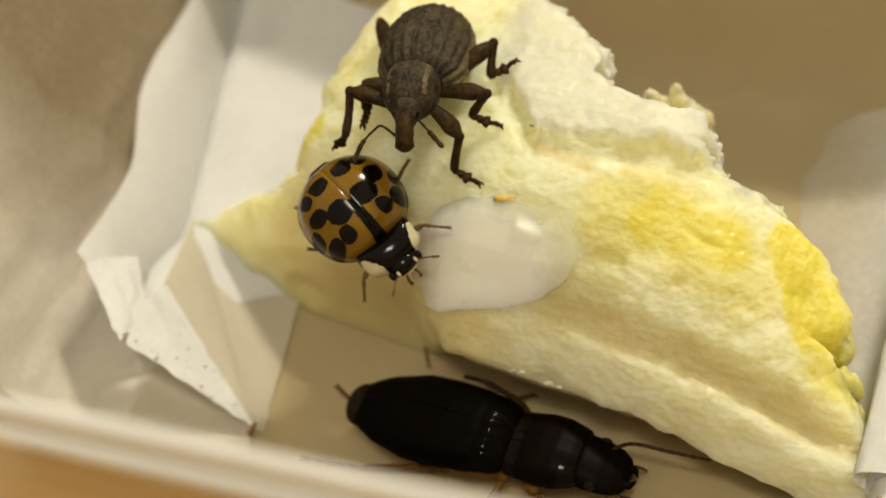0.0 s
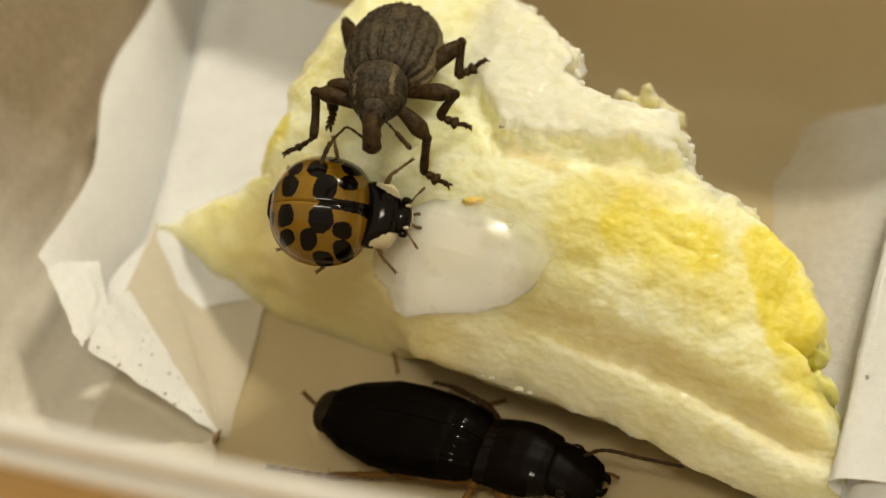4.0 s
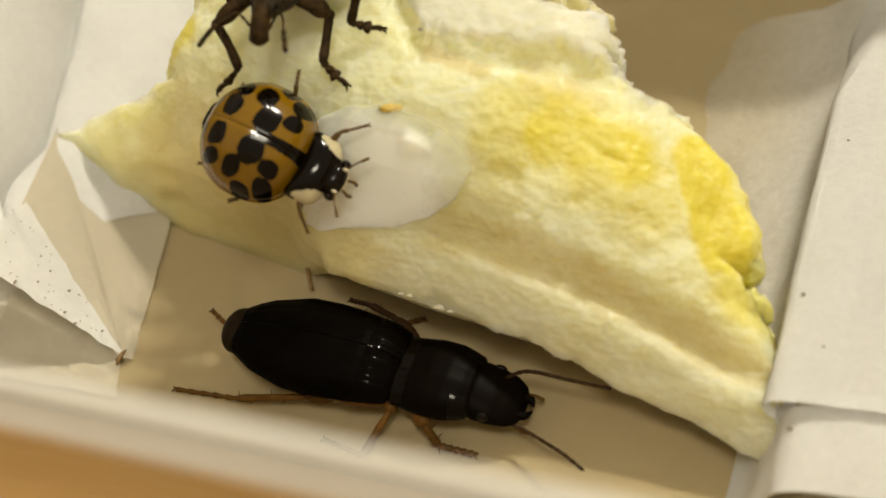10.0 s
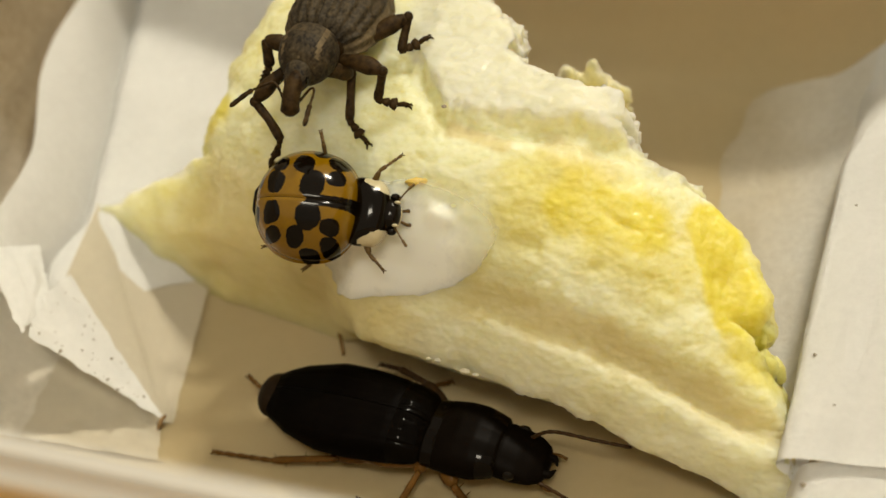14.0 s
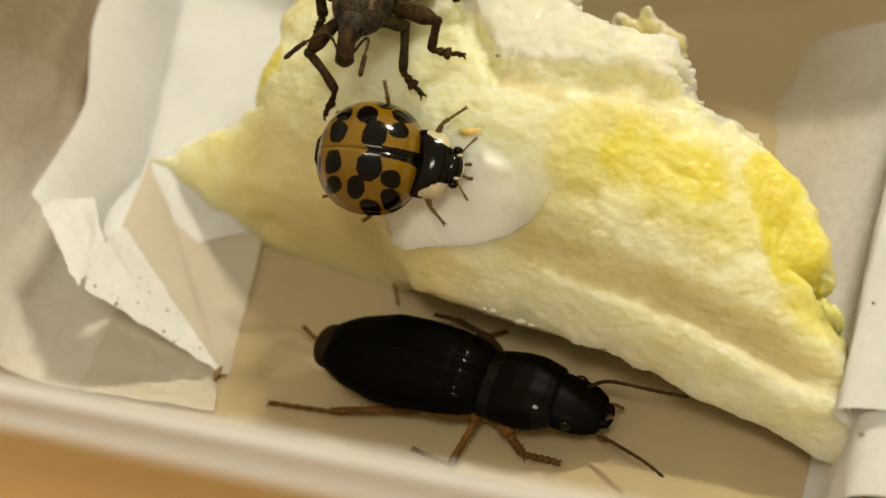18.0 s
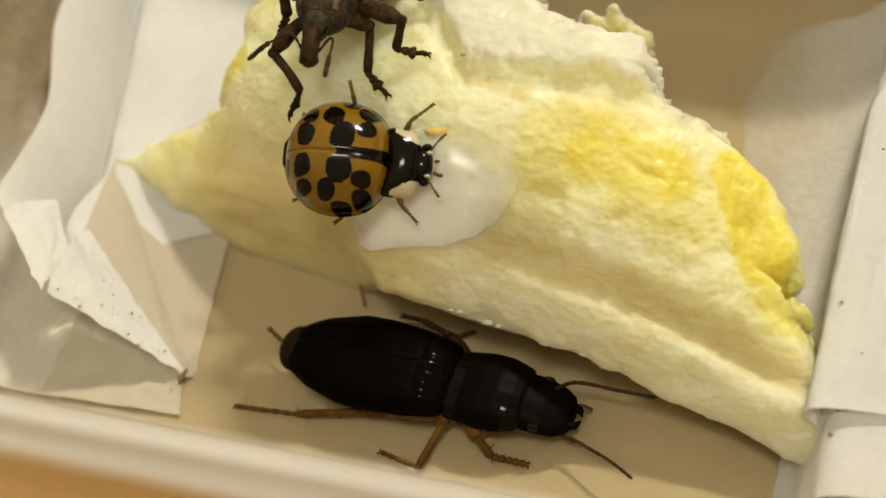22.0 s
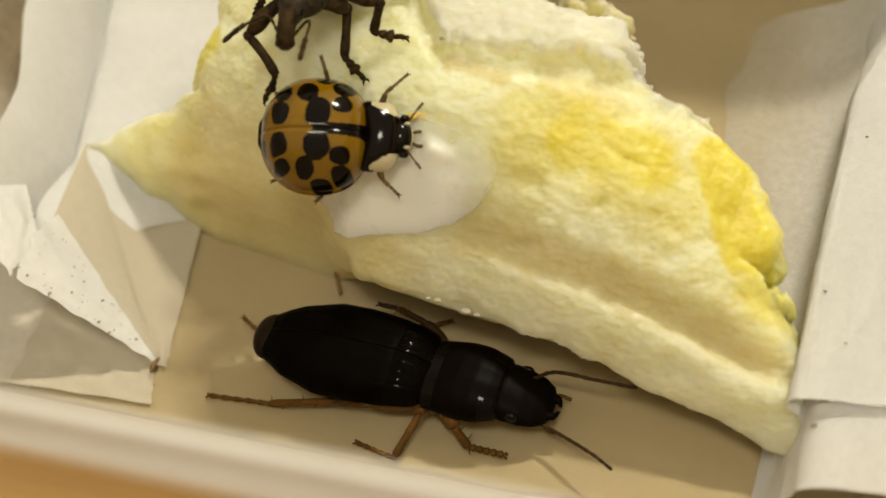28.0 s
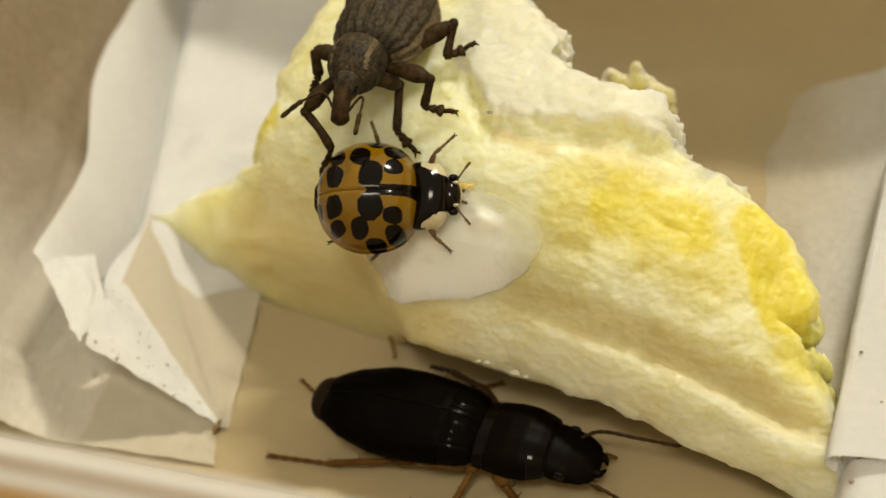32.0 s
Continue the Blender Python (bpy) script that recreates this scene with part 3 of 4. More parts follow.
def fruit_shell():
    pts = curve_pts([(x, y, 0) for x, y in OUTLINE + OUTLINE[:1]], 9)[:-1]
    cx, cy = 0.25, -0.1
    profile = [(0.02, 1), (0.10, 1), (0.18, 1), (0.26, 1), (0.34, 1), (0.42, 1), (0.5, 1), (0.57, 1), (0.64, 1), (0.70, 1), (0.76, 1), (0.81, 1), (0.86, 1), (0.90, 1), (0.94, 0.99),
               (0.97, 0.96), (0.99, 0.90), (1.0, 0.80), (1.0, 0.68), (0.985, 0.60), (0.94, 0.55), (0.87, 0.50), (0.78, 0.38), (0.62, 0.15), (0.3, 0.04)]
    rows = []
    for r, h in profile:
        row = []
        for p in pts:
            n = len(rows) - 16
            west = soft((-0.05 - p.x) / 0.4) * soft((0.0 - p.y) / 0.15) if n > 0 else 0.0
            q = r + (1.0 - r) * west * (0.95 if n < 7 else 0.5)
            x, y = cx + (p.x - cx) * q, cy + (p.y - cy) * q
            z = fruit_top(x, y) * h
            # the west side runs out in a low foot
            foot = (0.62, 0.42, 0.24, 0.12, 0.05, 0.025, 0.02, 0.02, 0.02)[max(0, n - 1)] * fruit_top(x, y)
            y -= west * (0.0, 0.0, 0.005, 0.012, 0.02, 0.03, 0.02, 0.0, 0.0)[max(0, n - 1)]
            # the crest in front overhangs
            front = soft((p.x + 0.25) / 0.2) * soft((-0.5 - p.y) / 0.12) if n > 0 else 0.0
            if front > 0:
                q = q + (1.0 - q) * front
                x, y = cx + (p.x - cx) * q, cy + (p.y - cy) * q
                y += front * 0.5 * fruit_top(p.x, p.y) * (1 - h)
            row.append((x, y, max(0.02 - 0.04 * west, z + (foot - z) * west - 0.04 * west * (n > 5))))
        rows.append(row)
    return grid_mesh(rows, True, True)


def torn_flesh(name, bm, voxel, amount, floor_z=0.02, state=flesh_state):
    """Evenly remeshed flesh with a torn, spongy relief at four scales."""
    raw = part(name, bm, FRUIT, None)
    mod = raw.modifiers.new("even", "REMESH")
    mod.mode, mod.voxel_size = "VOXEL", voxel * CM
    me = bpy.data.meshes.new_from_object(raw.evaluated_get(bpy.context.evaluated_depsgraph_get()))
    bpy.data.objects.remove(raw)
    ob = new(name, me)
    count = len(me.vertices)
    co, no = np.empty(count * 3), np.empty(count * 3)
    me.vertices.foreach_get("co", co)
    me.vertices.foreach_get("normal", no)
    co, no = co.reshape(-1, 3) / CM, no.reshape(-1, 3)
    out = co.copy()
    for i in range(count):
        p = Vector(co[i])
        pit = noise.noise(p * 11 + Vector((7, 1, 3)))
        w = 0.014 * noise.noise(p * 3.1) + 0.012 * noise.noise(Vector((p.x * 5, p.y * 10, p.z * 8))) + 0.008 * noise.noise(p * 14) + 0.006 * noise.noise(Vector((p.x * 22, p.y * 34, p.z * 34))) + 0.004 * noise.noise(p * 60) - 0.02 * max(0.0, pit - 0.3)
        calm = 1 - 0.9 * math.exp(-(((p.x - 0.17) / 0.48) ** 4 + ((p.y + 0.41) / 0.18) ** 4))
        w *= amount * (1.0 if p.z > 0.25 else 0.5) * calm * (1 - 0.65 * soft((0.2 - p.x) / 0.4) * (1 - soft((p.y - front_edge(p.x) - 0.22) / 0.12)))
        w += 0.028 * noise.noise(p * 6.5 + Vector((1, 8, 2))) * soft((-0.85 - p.x) / 0.25)
        steep = (1 - abs(no[i][2])) ** (1.4 if no[i][1] > 0.1 else 3) * calm
        north = no[i][1] > 0.1 and p.x < 1.5
        rag = ((0.09 if north else 0.04) * noise.noise(p * 7.5 + Vector((3, 3, 3))) + (0.06 if north else 0.012) * noise.noise(p * 19) + (0.03 if north else 0.0) * noise.noise(p * 41)) * steep * soft((p.x + 0.45) / 0.3 + (no[i][1] > 0.1))
        out[i] = co[i] + no[i] * w + np.array((no[i][0], no[i][1], 0)) * rag * amount
        out[i][2] = max(floor_z, out[i][2])
    me.vertices.foreach_set("co", (out * CM).ravel())
    states = np.array([state(*co[i]) for i in range(count)])
    for k, kind in enumerate(("ripe", "darker", "whiter")):
        me.attributes.new(kind, "FLOAT", "POINT").data.foreach_set("value", states[:, k].astype(np.float32))
    me.materials.clear()
    me.materials.append(FRUIT)
    me.polygons.foreach_set("use_smooth", [True] * len(me.polygons))
    me.update()
    return ob


fruit_piece = thing("fruit_piece", "torn wedge of moist pale yellow fruit flesh on tissue", "fruit")
torn_flesh("flesh", fruit_shell(), 0.0105, 1.0, -0.03).parent = fruit_piece

for place, size in (((1.90, -0.40, 0.62), (0.075, 0.06, 0.10)), ((1.93, -0.52, 0.52), (0.07, 0.06, 0.12)), ((1.84, -0.31, 0.70), (0.06, 0.07, 0.10)), ((1.97, -0.47, 0.44), (0.06, 0.05, 0.10))):
    lump = torn_flesh("yellow_lump", blob(place, size, 30, 18, 0.45, 5), 0.012, 0.9)
    lump.parent = fruit_piece
    tagged(lump, "crumbly deep yellow lump of riper flesh")

backpiece = torn_flesh("fruit_shred", blob((0.72, 0.90, 0.47), (0.20, 0.12, 0.42), 40, 26, 0.5, 5), 0.014, 0.8, 0.02, lambda x, y, z: (0.0, 0.75, 0.0))
tagged(backpiece, "small ragged shred of fruit flesh behind the wedge", "fruit")


def jelly_mesh():
    """A thin milky sheet on the slope: a drooping lower lip, thinning out upwards."""
    rows = []
    for r in [0.004] + [0.025 * n for n in range(1, 39)] + [0.98, 1.0, 1.01, 0.97, 0.85]:
        row = []
        low = len(rows) > 41
        for n in range(120):
            a = 2 * math.pi * n / 120
            c, e = math.cos(a), math.sin(a)
            rad = 1 + 0.16 * noise.noise((c * 1.6, e * 1.6, 6)) + 0.05 * noise.noise((c * 5, e * 5, 2)) + 0.02 * noise.noise((c * 14, e * 14, 3))
            x, y = 0.17 + 0.50 * rad * r * c, -0.405 + (0.175 if e < 0 else 0.19) * rad * r * e
            x += 0.25 * (y + 0.405)
            lip = 1 - clamp01(r) ** 6
            z = fruit_top(x, y) + (-0.05 if low else 0.012 + 0.018 * lip) + 0.003 * noise.noise((x * 6, y * 6, 2))
            # a small wet bulge that mirrors the lamp
            dx, dy = x - 0.36, y + 0.32
            g = 0.0 if low else math.exp(-((dx / 0.075) ** 4 + (dy / 0.05) ** 4))
            bulge = fruit_top(0.36, -0.32) + 0.030 - 0.326 * dx + 0.027 * dy - 0.28 * (dx * dx + dy * dy) + 0.0005 * noise.noise((x * 50, y * 50, 4))
            z += g * (bulge - z)
            row.append((x, y, z))
        rows.append(row)
    return grid_mesh(rows, True, True)


pool = tagged(part("jelly_pool", jelly_mesh(), JELLY, None), "glossy milky jelly smeared on the fruit", "jelly")
pool.data.attributes.new("thick", "FLOAT", "POINT").data.foreach_set("value", [clamp01((-0.20 - v.co.y / CM - 0.12 * (v.co.x / CM - 0.17)) / 0.14) * clamp01((v.co.x / CM + 0.42) / 0.35) * clamp01((0.70 - v.co.x / CM - 0.4 * (v.co.y / CM + 0.4)) / 0.36) for v in pool.data.vertices])

crumb = part("fruit_skin_bit", blob((0, 0, 0), (0.055, 0.022, 0.018), 16, 10, 0.5, 5), CRUMB, None)
crumb.matrix_world = pose(0.0020, -0.0022, 0.01165, 30, 0, 15)
tagged(crumb, "tiny yellow shred lying on the fruit", "crumb")


# ---- beetles ----
def limb(name, joints, radii, material, parent, tarsi=4, claw=0.05, spines=0):
    """One leg from hip to claws, about its hip. joints: hip, knee, ankle, toe."""
    hip = Vector(joints[0])
    j = [Vector(p) - hip for p in joints]
    bm = bmesh.new()
    r0, r1, r2, r3 = radii
    n = 9
    fem = [j[0].lerp(j[1], k / (n - 1)) + Vector((0, 0, 0.12 * r1)) * math.sin(math.pi * k / (n - 1)) for k in range(n)]
    tube(fem, lerp_list(((0, r0 * 0.7), (0.25, r0 * 0.95), (0.6, r1), (0.9, r1 * 0.75), (1, r1 * 0.45)), n), 12, bm, 0.85)
    tib = [j[1].lerp(j[2], k / (n - 1)) for k in range(n)]
    tube(tib, lerp_list(((0, r2 * 0.75), (0.12, r2 * 0.9), (0.7, r2), (0.95, r2 * 1.15), (1, r2 * 0.8)), n), 10, bm)
    for k in range(tarsi):
        a, b = j[2].lerp(j[3], k / tarsi), j[2].lerp(j[3], (k + 1.0) / tarsi)
        tube([a, a.lerp(b, 0.4), a.lerp(b, 0.85), b], [r3 * 0.75, r3 * 0.95, r3 * 1.2, r3 * 0.8], 8, bm)
    way = (j[3] - j[2]).normalized()
    side = way.cross(Vector((0, 0, 1))).normalized()
    for s in (-1, 1):
        tube([j[3], j[3] + way * claw * 0.6 + side * s * claw * 0.45, j[3] + way * claw * 0.8 + side * s * claw * 0.5 - Vector((0, 0, claw * 0.6))], [r3 * 0.5, r3 * 0.4, r3 * 0.12], 6, bm)
    for k in range(spines):
        p = j[1].lerp(j[2], 0.25 + 0.7 * k / max(1, spines - 1))
        tube([p, p + side * (r2 * 2.2) * (1 if k % 2 else -1) + way * r2 * 1.2], [r2 * 0.25, r2 * 0.06], 5, bm)
    ob = part(name, bm, material, parent)
    ob.location = hip * CM
    return ob


def feeler(name, ctrl, radius, segs, material, parent, club=1.0):
    """A jointed antenna about its root."""
    root = Vector(ctrl[0])
    line = curve_pts([Vector(p) - root for p in ctrl], 16)
    m = len(line)
    radii = []
    for i in range(m):
        f = i / (m - 1) * segs
        bead = 0.72 + 0.28 * math.sin(math.pi * min(1.0, (f % 1.0) + 0.08)) ** 0.6
        radii.append(radius * (1 - 0.2 * f / segs) * (club if f > segs - 2.6 else 1) * bead * (0.5 if i in (0, m - 1) else 1))
    bm = tube(line, radii, 8)
    ob = part(name, bm, material, parent)
    ob.location = root * CM
    return ob


# ground beetle: head towards +x
def ground_beetle(m):
    g = thing("ground_beetle", "glossy black ground beetle with reddish-brown legs on the paper", "beetle", m=m)
    part("abdomen", body_of([(-0.76, 0.03, 0.02, 0.02, 0.17), (-0.70, 0.10, 0.05, 0.06, 0.17), (-0.5, 0.20, 0.06, 0.10, 0.18), (0.0, 0.235, 0.05, 0.12, 0.18), (0.2, 0.18, 0.04, 0.10, 0.18), (0.24, 0.10, 0.03, 0.06, 0.18)]), CHITIN_RED, g)
    for s in (1, -1):
        rows = []
        nx, na = 110, 72
        for i in range(nx):
            x = -0.735 + 0.93 * (0.5 - 0.5 * math.cos(math.pi * i / (nx - 1)))
            u = (x + 0.735) / 0.93
            w = along(u, (0, 0.005), (0.03, 0.065), (0.10, 0.125), (0.22, 0.187), (0.42, 0.240), (0.58, 0.243), (0.78, 0.225), (0.90, 0.207), (0.96, 0.190), (0.99, 0.155), (1, 0.09))
            h = along(u, (0, 0.01), (0.05, 0.05), (0.15, 0.095), (0.4, 0.140), (0.62, 0.150), (0.78, 0.147), (0.87, 0.134), (0.93, 0.112), (0.98, 0.08), (1, 0.05))
            front = soft((u - 0.80) / 0.08)
            row = []
            for k in range(na):
                a = (math.pi / 2) * k / (na - 1)
                y = w * math.sin(a) ** 0.92
                z = 0.19 + h * max(0.0, math.cos(a)) ** 0.8
                groove = (0.0022 + 0.0012 * front) * abs(math.cos(a * 10)) ** 0.6 * min(1, u * 6) * (1 if k < na - 6 else 0)
                row.append((x - 0.02 * (1 - u), s * (y * 1.05 + 0.0002), z * 1.06 + groove))
            rows.append(row)
        bm = grid_mesh(rows)
        bmesh.ops.solidify(bm, geom=bm.faces[:], thickness=0.008)
        for f in bm.faces:
            f.material_index = 1 if f.calc_center_median().x > 0.02 else 0
        part("elytron", bm, [CHITIN_DULL, CHITIN_GLOSS], g)
    part("tail_tip", blob((-0.675, 0, 0.20), (0.085, 0.125, 0.085), 24, 16), CHITIN_TAIL, g, "dull brown tip of the abdomen")
    # pronotum with rounded, margined sides
    prof = [(0.155, 0.15, 0.05, 0.08, 0.2), (0.18, 0.186, 0.085, 0.1, 0.2), (0.25, 0.194, 0.105, 0.1, 0.2), (0.34, 0.205, 0.122, 0.1, 0.2), (0.43, 0.203, 0.118, 0.1, 0.2), (0.50, 0.185, 0.100, 0.09, 0.2), (0.545, 0.170, 0.080, 0.07, 0.2), (0.56, 0.145, 0.055, 0.05, 0.2)]
    shield = part("pronotum", body_of(prof, 56, 46), [CHITIN_HEAD, CHITIN_GLOSS], g)
    for f in shield.data.polygons:
        c = f.center / CM
        f.material_index = 1 if c.x < 0.25 or (c.x > 0.47 and abs(c.y) > 0.10) else 0
    for v in shield.data.vertices:
        c = v.co / CM
        if c.z > 0.22:
            # the middle furrow, and a pit each side of the base
            v.co.z -= CM * (0.006 * math.exp(-(c.y / 0.012) ** 2) + 0.016 * math.exp(-(((abs(c.y) - 0.10) / 0.03) ** 2 + ((c.x - 0.225) / 0.035) ** 2)))
    part("head", body_of([(0.50, 0.14, 0.075, 0.06, 0.195), (0.57, 0.154, 0.080, 0.065, 0.185), (0.65, 0.150, 0.068, 0.06, 0.170), (0.72, 0.136, 0.048, 0.05, 0.155), (0.77, 0.106, 0.030, 0.03, 0.142), (0.79, 0.06, 0.014, 0.02, 0.135)], 40, 34), CHITIN_HEAD, g)
    for s in (1, -1):
        part("eye", blob((0.625, s * 0.135, 0.195), (0.035, 0.02, 0.03), 16, 10), LADY_BLACK, g)
        part("mandible", tube(curve_pts([(0.75, s * 0.05, 0.145), (0.80, s * 0.045, 0.14), (0.825, s * 0.012, 0.14)], 5), [0.022] * 6 + [0.018, 0.014, 0.011, 0.008, 0.005], 8), CHITIN_HEAD, g)
        part("palp", tube(curve_pts([(0.74, s * 0.07, 0.12), (0.79, s * 0.10, 0.09), (0.845, s * 0.095, 0.08)], 5), 0.009, 7), CHITIN_RED, g)
    feeler("antenna", [(0.66, 0.09, 0.20), (0.77, 0.128, 0.25), (0.97, 0.135, 0.25), (1.17, 0.142, 0.25)], 0.0115, 11, CHITIN_ANT, g)
    feeler("antenna", [(0.69, -0.10, 0.16), (0.79, -0.105, 0.13), (0.92, -0.155, 0.15), (1.05, -0.21, 0.17), (1.16, -0.265, 0.17)], 0.0115, 11, CHITIN_ANT, g)
    r = (0.036, 0.042, 0.019, 0.012)
    limb("leg", [(0.27, -0.10, 0.11), (0.36, -0.215, 0.12), (0.43, -0.25, 0.03), (0.60, -0.24, 0.012)], (0.04, 0.048, 0.022, 0.017), CHITIN_RED, g, 5, 0.025, 4)
    limb("leg", [(0.16, -0.11, 0.11), (0.18, -0.20, 0.15), (0.10, -0.40, 0.025), (-0.11, -0.36, 0.012)], r, CHITIN_RED, g, 5, 0.025, 4)
    limb("leg", [(-0.02, -0.12, 0.10), (-0.25, -0.215, 0.11), (-0.61, -0.275, 0.03), (-0.935, -0.30, 0.012)], r, CHITIN_RED, g, 5, 0.025, 4)
    limb("leg", [(0.24, 0.13, 0.14), (0.05, 0.275, 0.19), (-0.13, 0.345, 0.15), (-0.235, 0.352, 0.14)], (0.036, 0.042, 0.018, 0.013), CHITIN_ANT, g, 5, 0.025, 3)
    limb("leg", [(0.12, 0.12, 0.11), (-0.10, 0.22, 0.14), (0.0, 0.33, 0.05), (0.10, 0.42, 0.012)], r, CHITIN_RED, g, 5, 0.025, 3)
    limb("leg", [(-0.02, 0.12, 0.10), (-0.38, 0.265, 0.17), (-0.74, 0.03, 0.12), (-0.895, 0.115, 0.12)], (0.036, 0.042, 0.016, 0.0115), CHITIN_RED, g, 5, 0.025, 3)
    return g


ground_beetle(pose(0.0021, -0.01015, 0.0003, 0, 0, -2.8))


# ladybird: head towards +x, standing on z = 0
SPOTS = [(0.134, 0.205, 0.046, 0.040), (0.125, 0.120, 0.044, 0.036), (-0.036, 0.178, 0.044, 0.044), (0.018, 0.070, 0.054, 0.066), (-0.161, 0.072, 0.040, 0.052), (-0.145, 0.172, 0.036, 0.036), (0.040, 0.252, 0.044, 0.028), (-0.238, 0.088, 0.014, 0.04)]


def ladybird(m):
    g = thing("ladybird", "glossy orange ladybird with many black spots on the fruit", "ladybird", m=m)
    part("underside", body_of([(-0.27, 0.05, 0.02, 0.02, 0.07), (-0.2, 0.18, 0.03, 0.03, 0.07), (0.0, 0.24, 0.03, 0.04, 0.07), (0.2, 0.2, 0.03, 0.03, 0.07), (0.25, 0.08, 0.02, 0.02, 0.07)], 24, 20), LADY_BLACK, g)
    for s in (1, -1):
        bm = bmesh.new()
        nx, na = 170, 110
        vs = []
        for i in range(nx):
            c = -math.cos(math.pi * i / (nx - 1))
            x = 0.262 * c
            w = 0.268 * max(0.0, 1 - abs(c) ** (2.2 if c < 0 else 2.9)) ** 0.5 * (1.0 if c < 0 else 1 - 0.05 * c)
            h = 0.225 * max(0.0, 1 - abs(c) ** (2.2 if c < 0 else 3.4)) ** 0.55
            row = []
            for k in range(na):
                a = (math.pi / 2) * k / (na - 1)
                y, z = w * math.sin(a), 0.065 + h * max(0.0, math.cos(a)) ** 0.92
                if k > na - 7:
                    y += 0.010 * (k - na + 7) / 6
                dent = 0.006 * math.exp(-((y) / 0.008) ** 2)
                notch = 0.03 * max(0.0, 1 - y / 0.13) * max(0.0, (c - 0.8) / 0.2)
                row.append(bm.verts.new((x - notch * 0.6, s * (y + 0.0012), z - dent)))
            vs.append(row)
        for a, b in zip(vs, vs[1:]):
            for i in range(na - 1):
                f = bm.faces.new((a[i], a[i + 1], b[i + 1], b[i]))
                p = f.calc_center_median()
                for cx, cy, rx, ry in SPOTS:
                    d = (abs((p.x - cx) / rx) ** 2.2 + abs((abs(p.y) - cy) / ry) ** 2.2) ** (1 / 2.2)
                    if d < 1.10 + 0.24 * noise.noise((p.x * 19, p.y * 19, cx * 9)) + 0.05 * noise.noise((p.x * 50, p.y * 50, cx)):
                        f.material_index = 1
                if abs(p.y) < along(p.x, (0.03, 0.006), (0.06, 0.026), (0.19, 0.030), (0.23, 0.036)) and p.x > 0.02:
                    f.material_index = 1
        part("elytron", bm, [LADY_ORANGE, LADY_BLACK], g)
    bm = bmesh.new()
    vs = []
    for i in range(72):
        c = -math.cos(math.pi * i / 71)
        x = 0.306 + 0.094 * c
        w = 0.168 * max(0.0, 1 - abs(c) ** 3.0) ** 0.5
        h = 0.100 * max(0.0, 1 - abs(c) ** 2.4) ** 0.5
        vs.append([bm.verts.new((x - 0.30 * abs(w * math.sin(a)) ** 2 / 0.165 * (1 if c < 0.3 else 0.2), w * math.sin(a), 0.105 + h * max(0.0, math.cos(a)) ** 0.75)) for a in (-math.pi / 2 + math.pi * k / 95 for k in range(96))])
    for a, b in zip(vs, vs[1:]):
        for i in range(95):
            f = bm.faces.new((a[i], a[i + 1], b[i + 1], b[i]))
            p = f.calc_center_median()
            half = along(p.x, (0.20, 0.155), (0.26, 0.140), (0.30, 0.118), (0.335, 0.098), (0.40, 0.08)) + 0.008 * noise.noise((p.x * 30, p.y * 10, 3))
            if abs(p.y) < half or p.x < 0.255 or (p.z < 0.14 and p.x < 0.275):
                f.material_index = 1
    part("pronotum", bm, [LADY_WHITE, LADY_BLACK], g, "cream shield with a black middle")
    part("head", blob((0.396, 0, 0.128), (0.056, 0.082, 0.055), 24, 16), LADY_BLACK, g)
    part("face", blob((0.434, 0, 0.126), (0.021, 0.052, 0.028), 18, 12), LADY_WHITE, g, "cream face plate")
    for s in (1, -1):
        part("eye", blob((0.412, s * 0.085, 0.145), (0.025, 0.018, 0.024), 14, 10), LADY_BLACK, g)
        feeler("antenna", [(0.425, s * 0.06, 0.15), (0.455, s * 0.105, 0.175), (0.495, s * 0.155, 0.18)], 0.0055, 9, LADY_LEG, g, 1.7)
        part("cheek", blob((0.426, s * 0.056, 0.164), (0.017, 0.009, 0.018), 12, 8), LADY_WHITE, g, "cream cheek patch")
        part("palp", tube([(0.450, s * 0.025, 0.112), (0.480, s * 0.035, 0.10), (0.495, s * 0.03, 0.08)], [0.007, 0.009, 0.010], 7), LADY_LEG, g)
        r = (0.016, 0.019, 0.0105, 0.0075)
        up = 0.07 if s > 0 else 0.0
        limb("leg", [(0.28, s * 0.10, 0.07), (0.32, s * 0.20, 0.10 + up), (0.35, s * 0.225, 0.095 + up * 1.1), (0.395 + up * 0.3, s * (0.262 + up * 0.4), 0.06 + up * 1.4)], r, LADY_LEG, g, 3, 0.018)
        limb("leg", [(0.08, s * 0.14, 0.05), (0.05, s * 0.25, 0.05), (0.03, s * (0.285 + up * 0.4), 0.04 + up), (0.01, s * (0.30 + up), 0.03 + up)], (0.018, 0.02, 0.011, 0.009), LADY_LEG, g, 3, 0.018)
        limb("leg", [(-0.08, s * 0.14, 0.05), (-0.12, s * 0.18, 0.05), (-0.16, s * 0.20, 0.03), (-0.20, s * 0.21, 0.01)], r, LADY_LEG, g, 3, 0.018)
    return g


lady = ladybird(pose(0.0, -0.0085, 0.0125, 25, 0, 0))


# weevil: head towards +x, standing on z = 0
def bone_pose(start, end, pole):
    """A pose at start whose x runs to end, z leaning to pole; in metres."""
    x = (end - start).normalized()
    y = pole.cross(x).normalized()
    z = x.cross(y)
    m = Matrix((x, y, z)).transposed().to_4x4()
    m.translation = start * CM
    return m


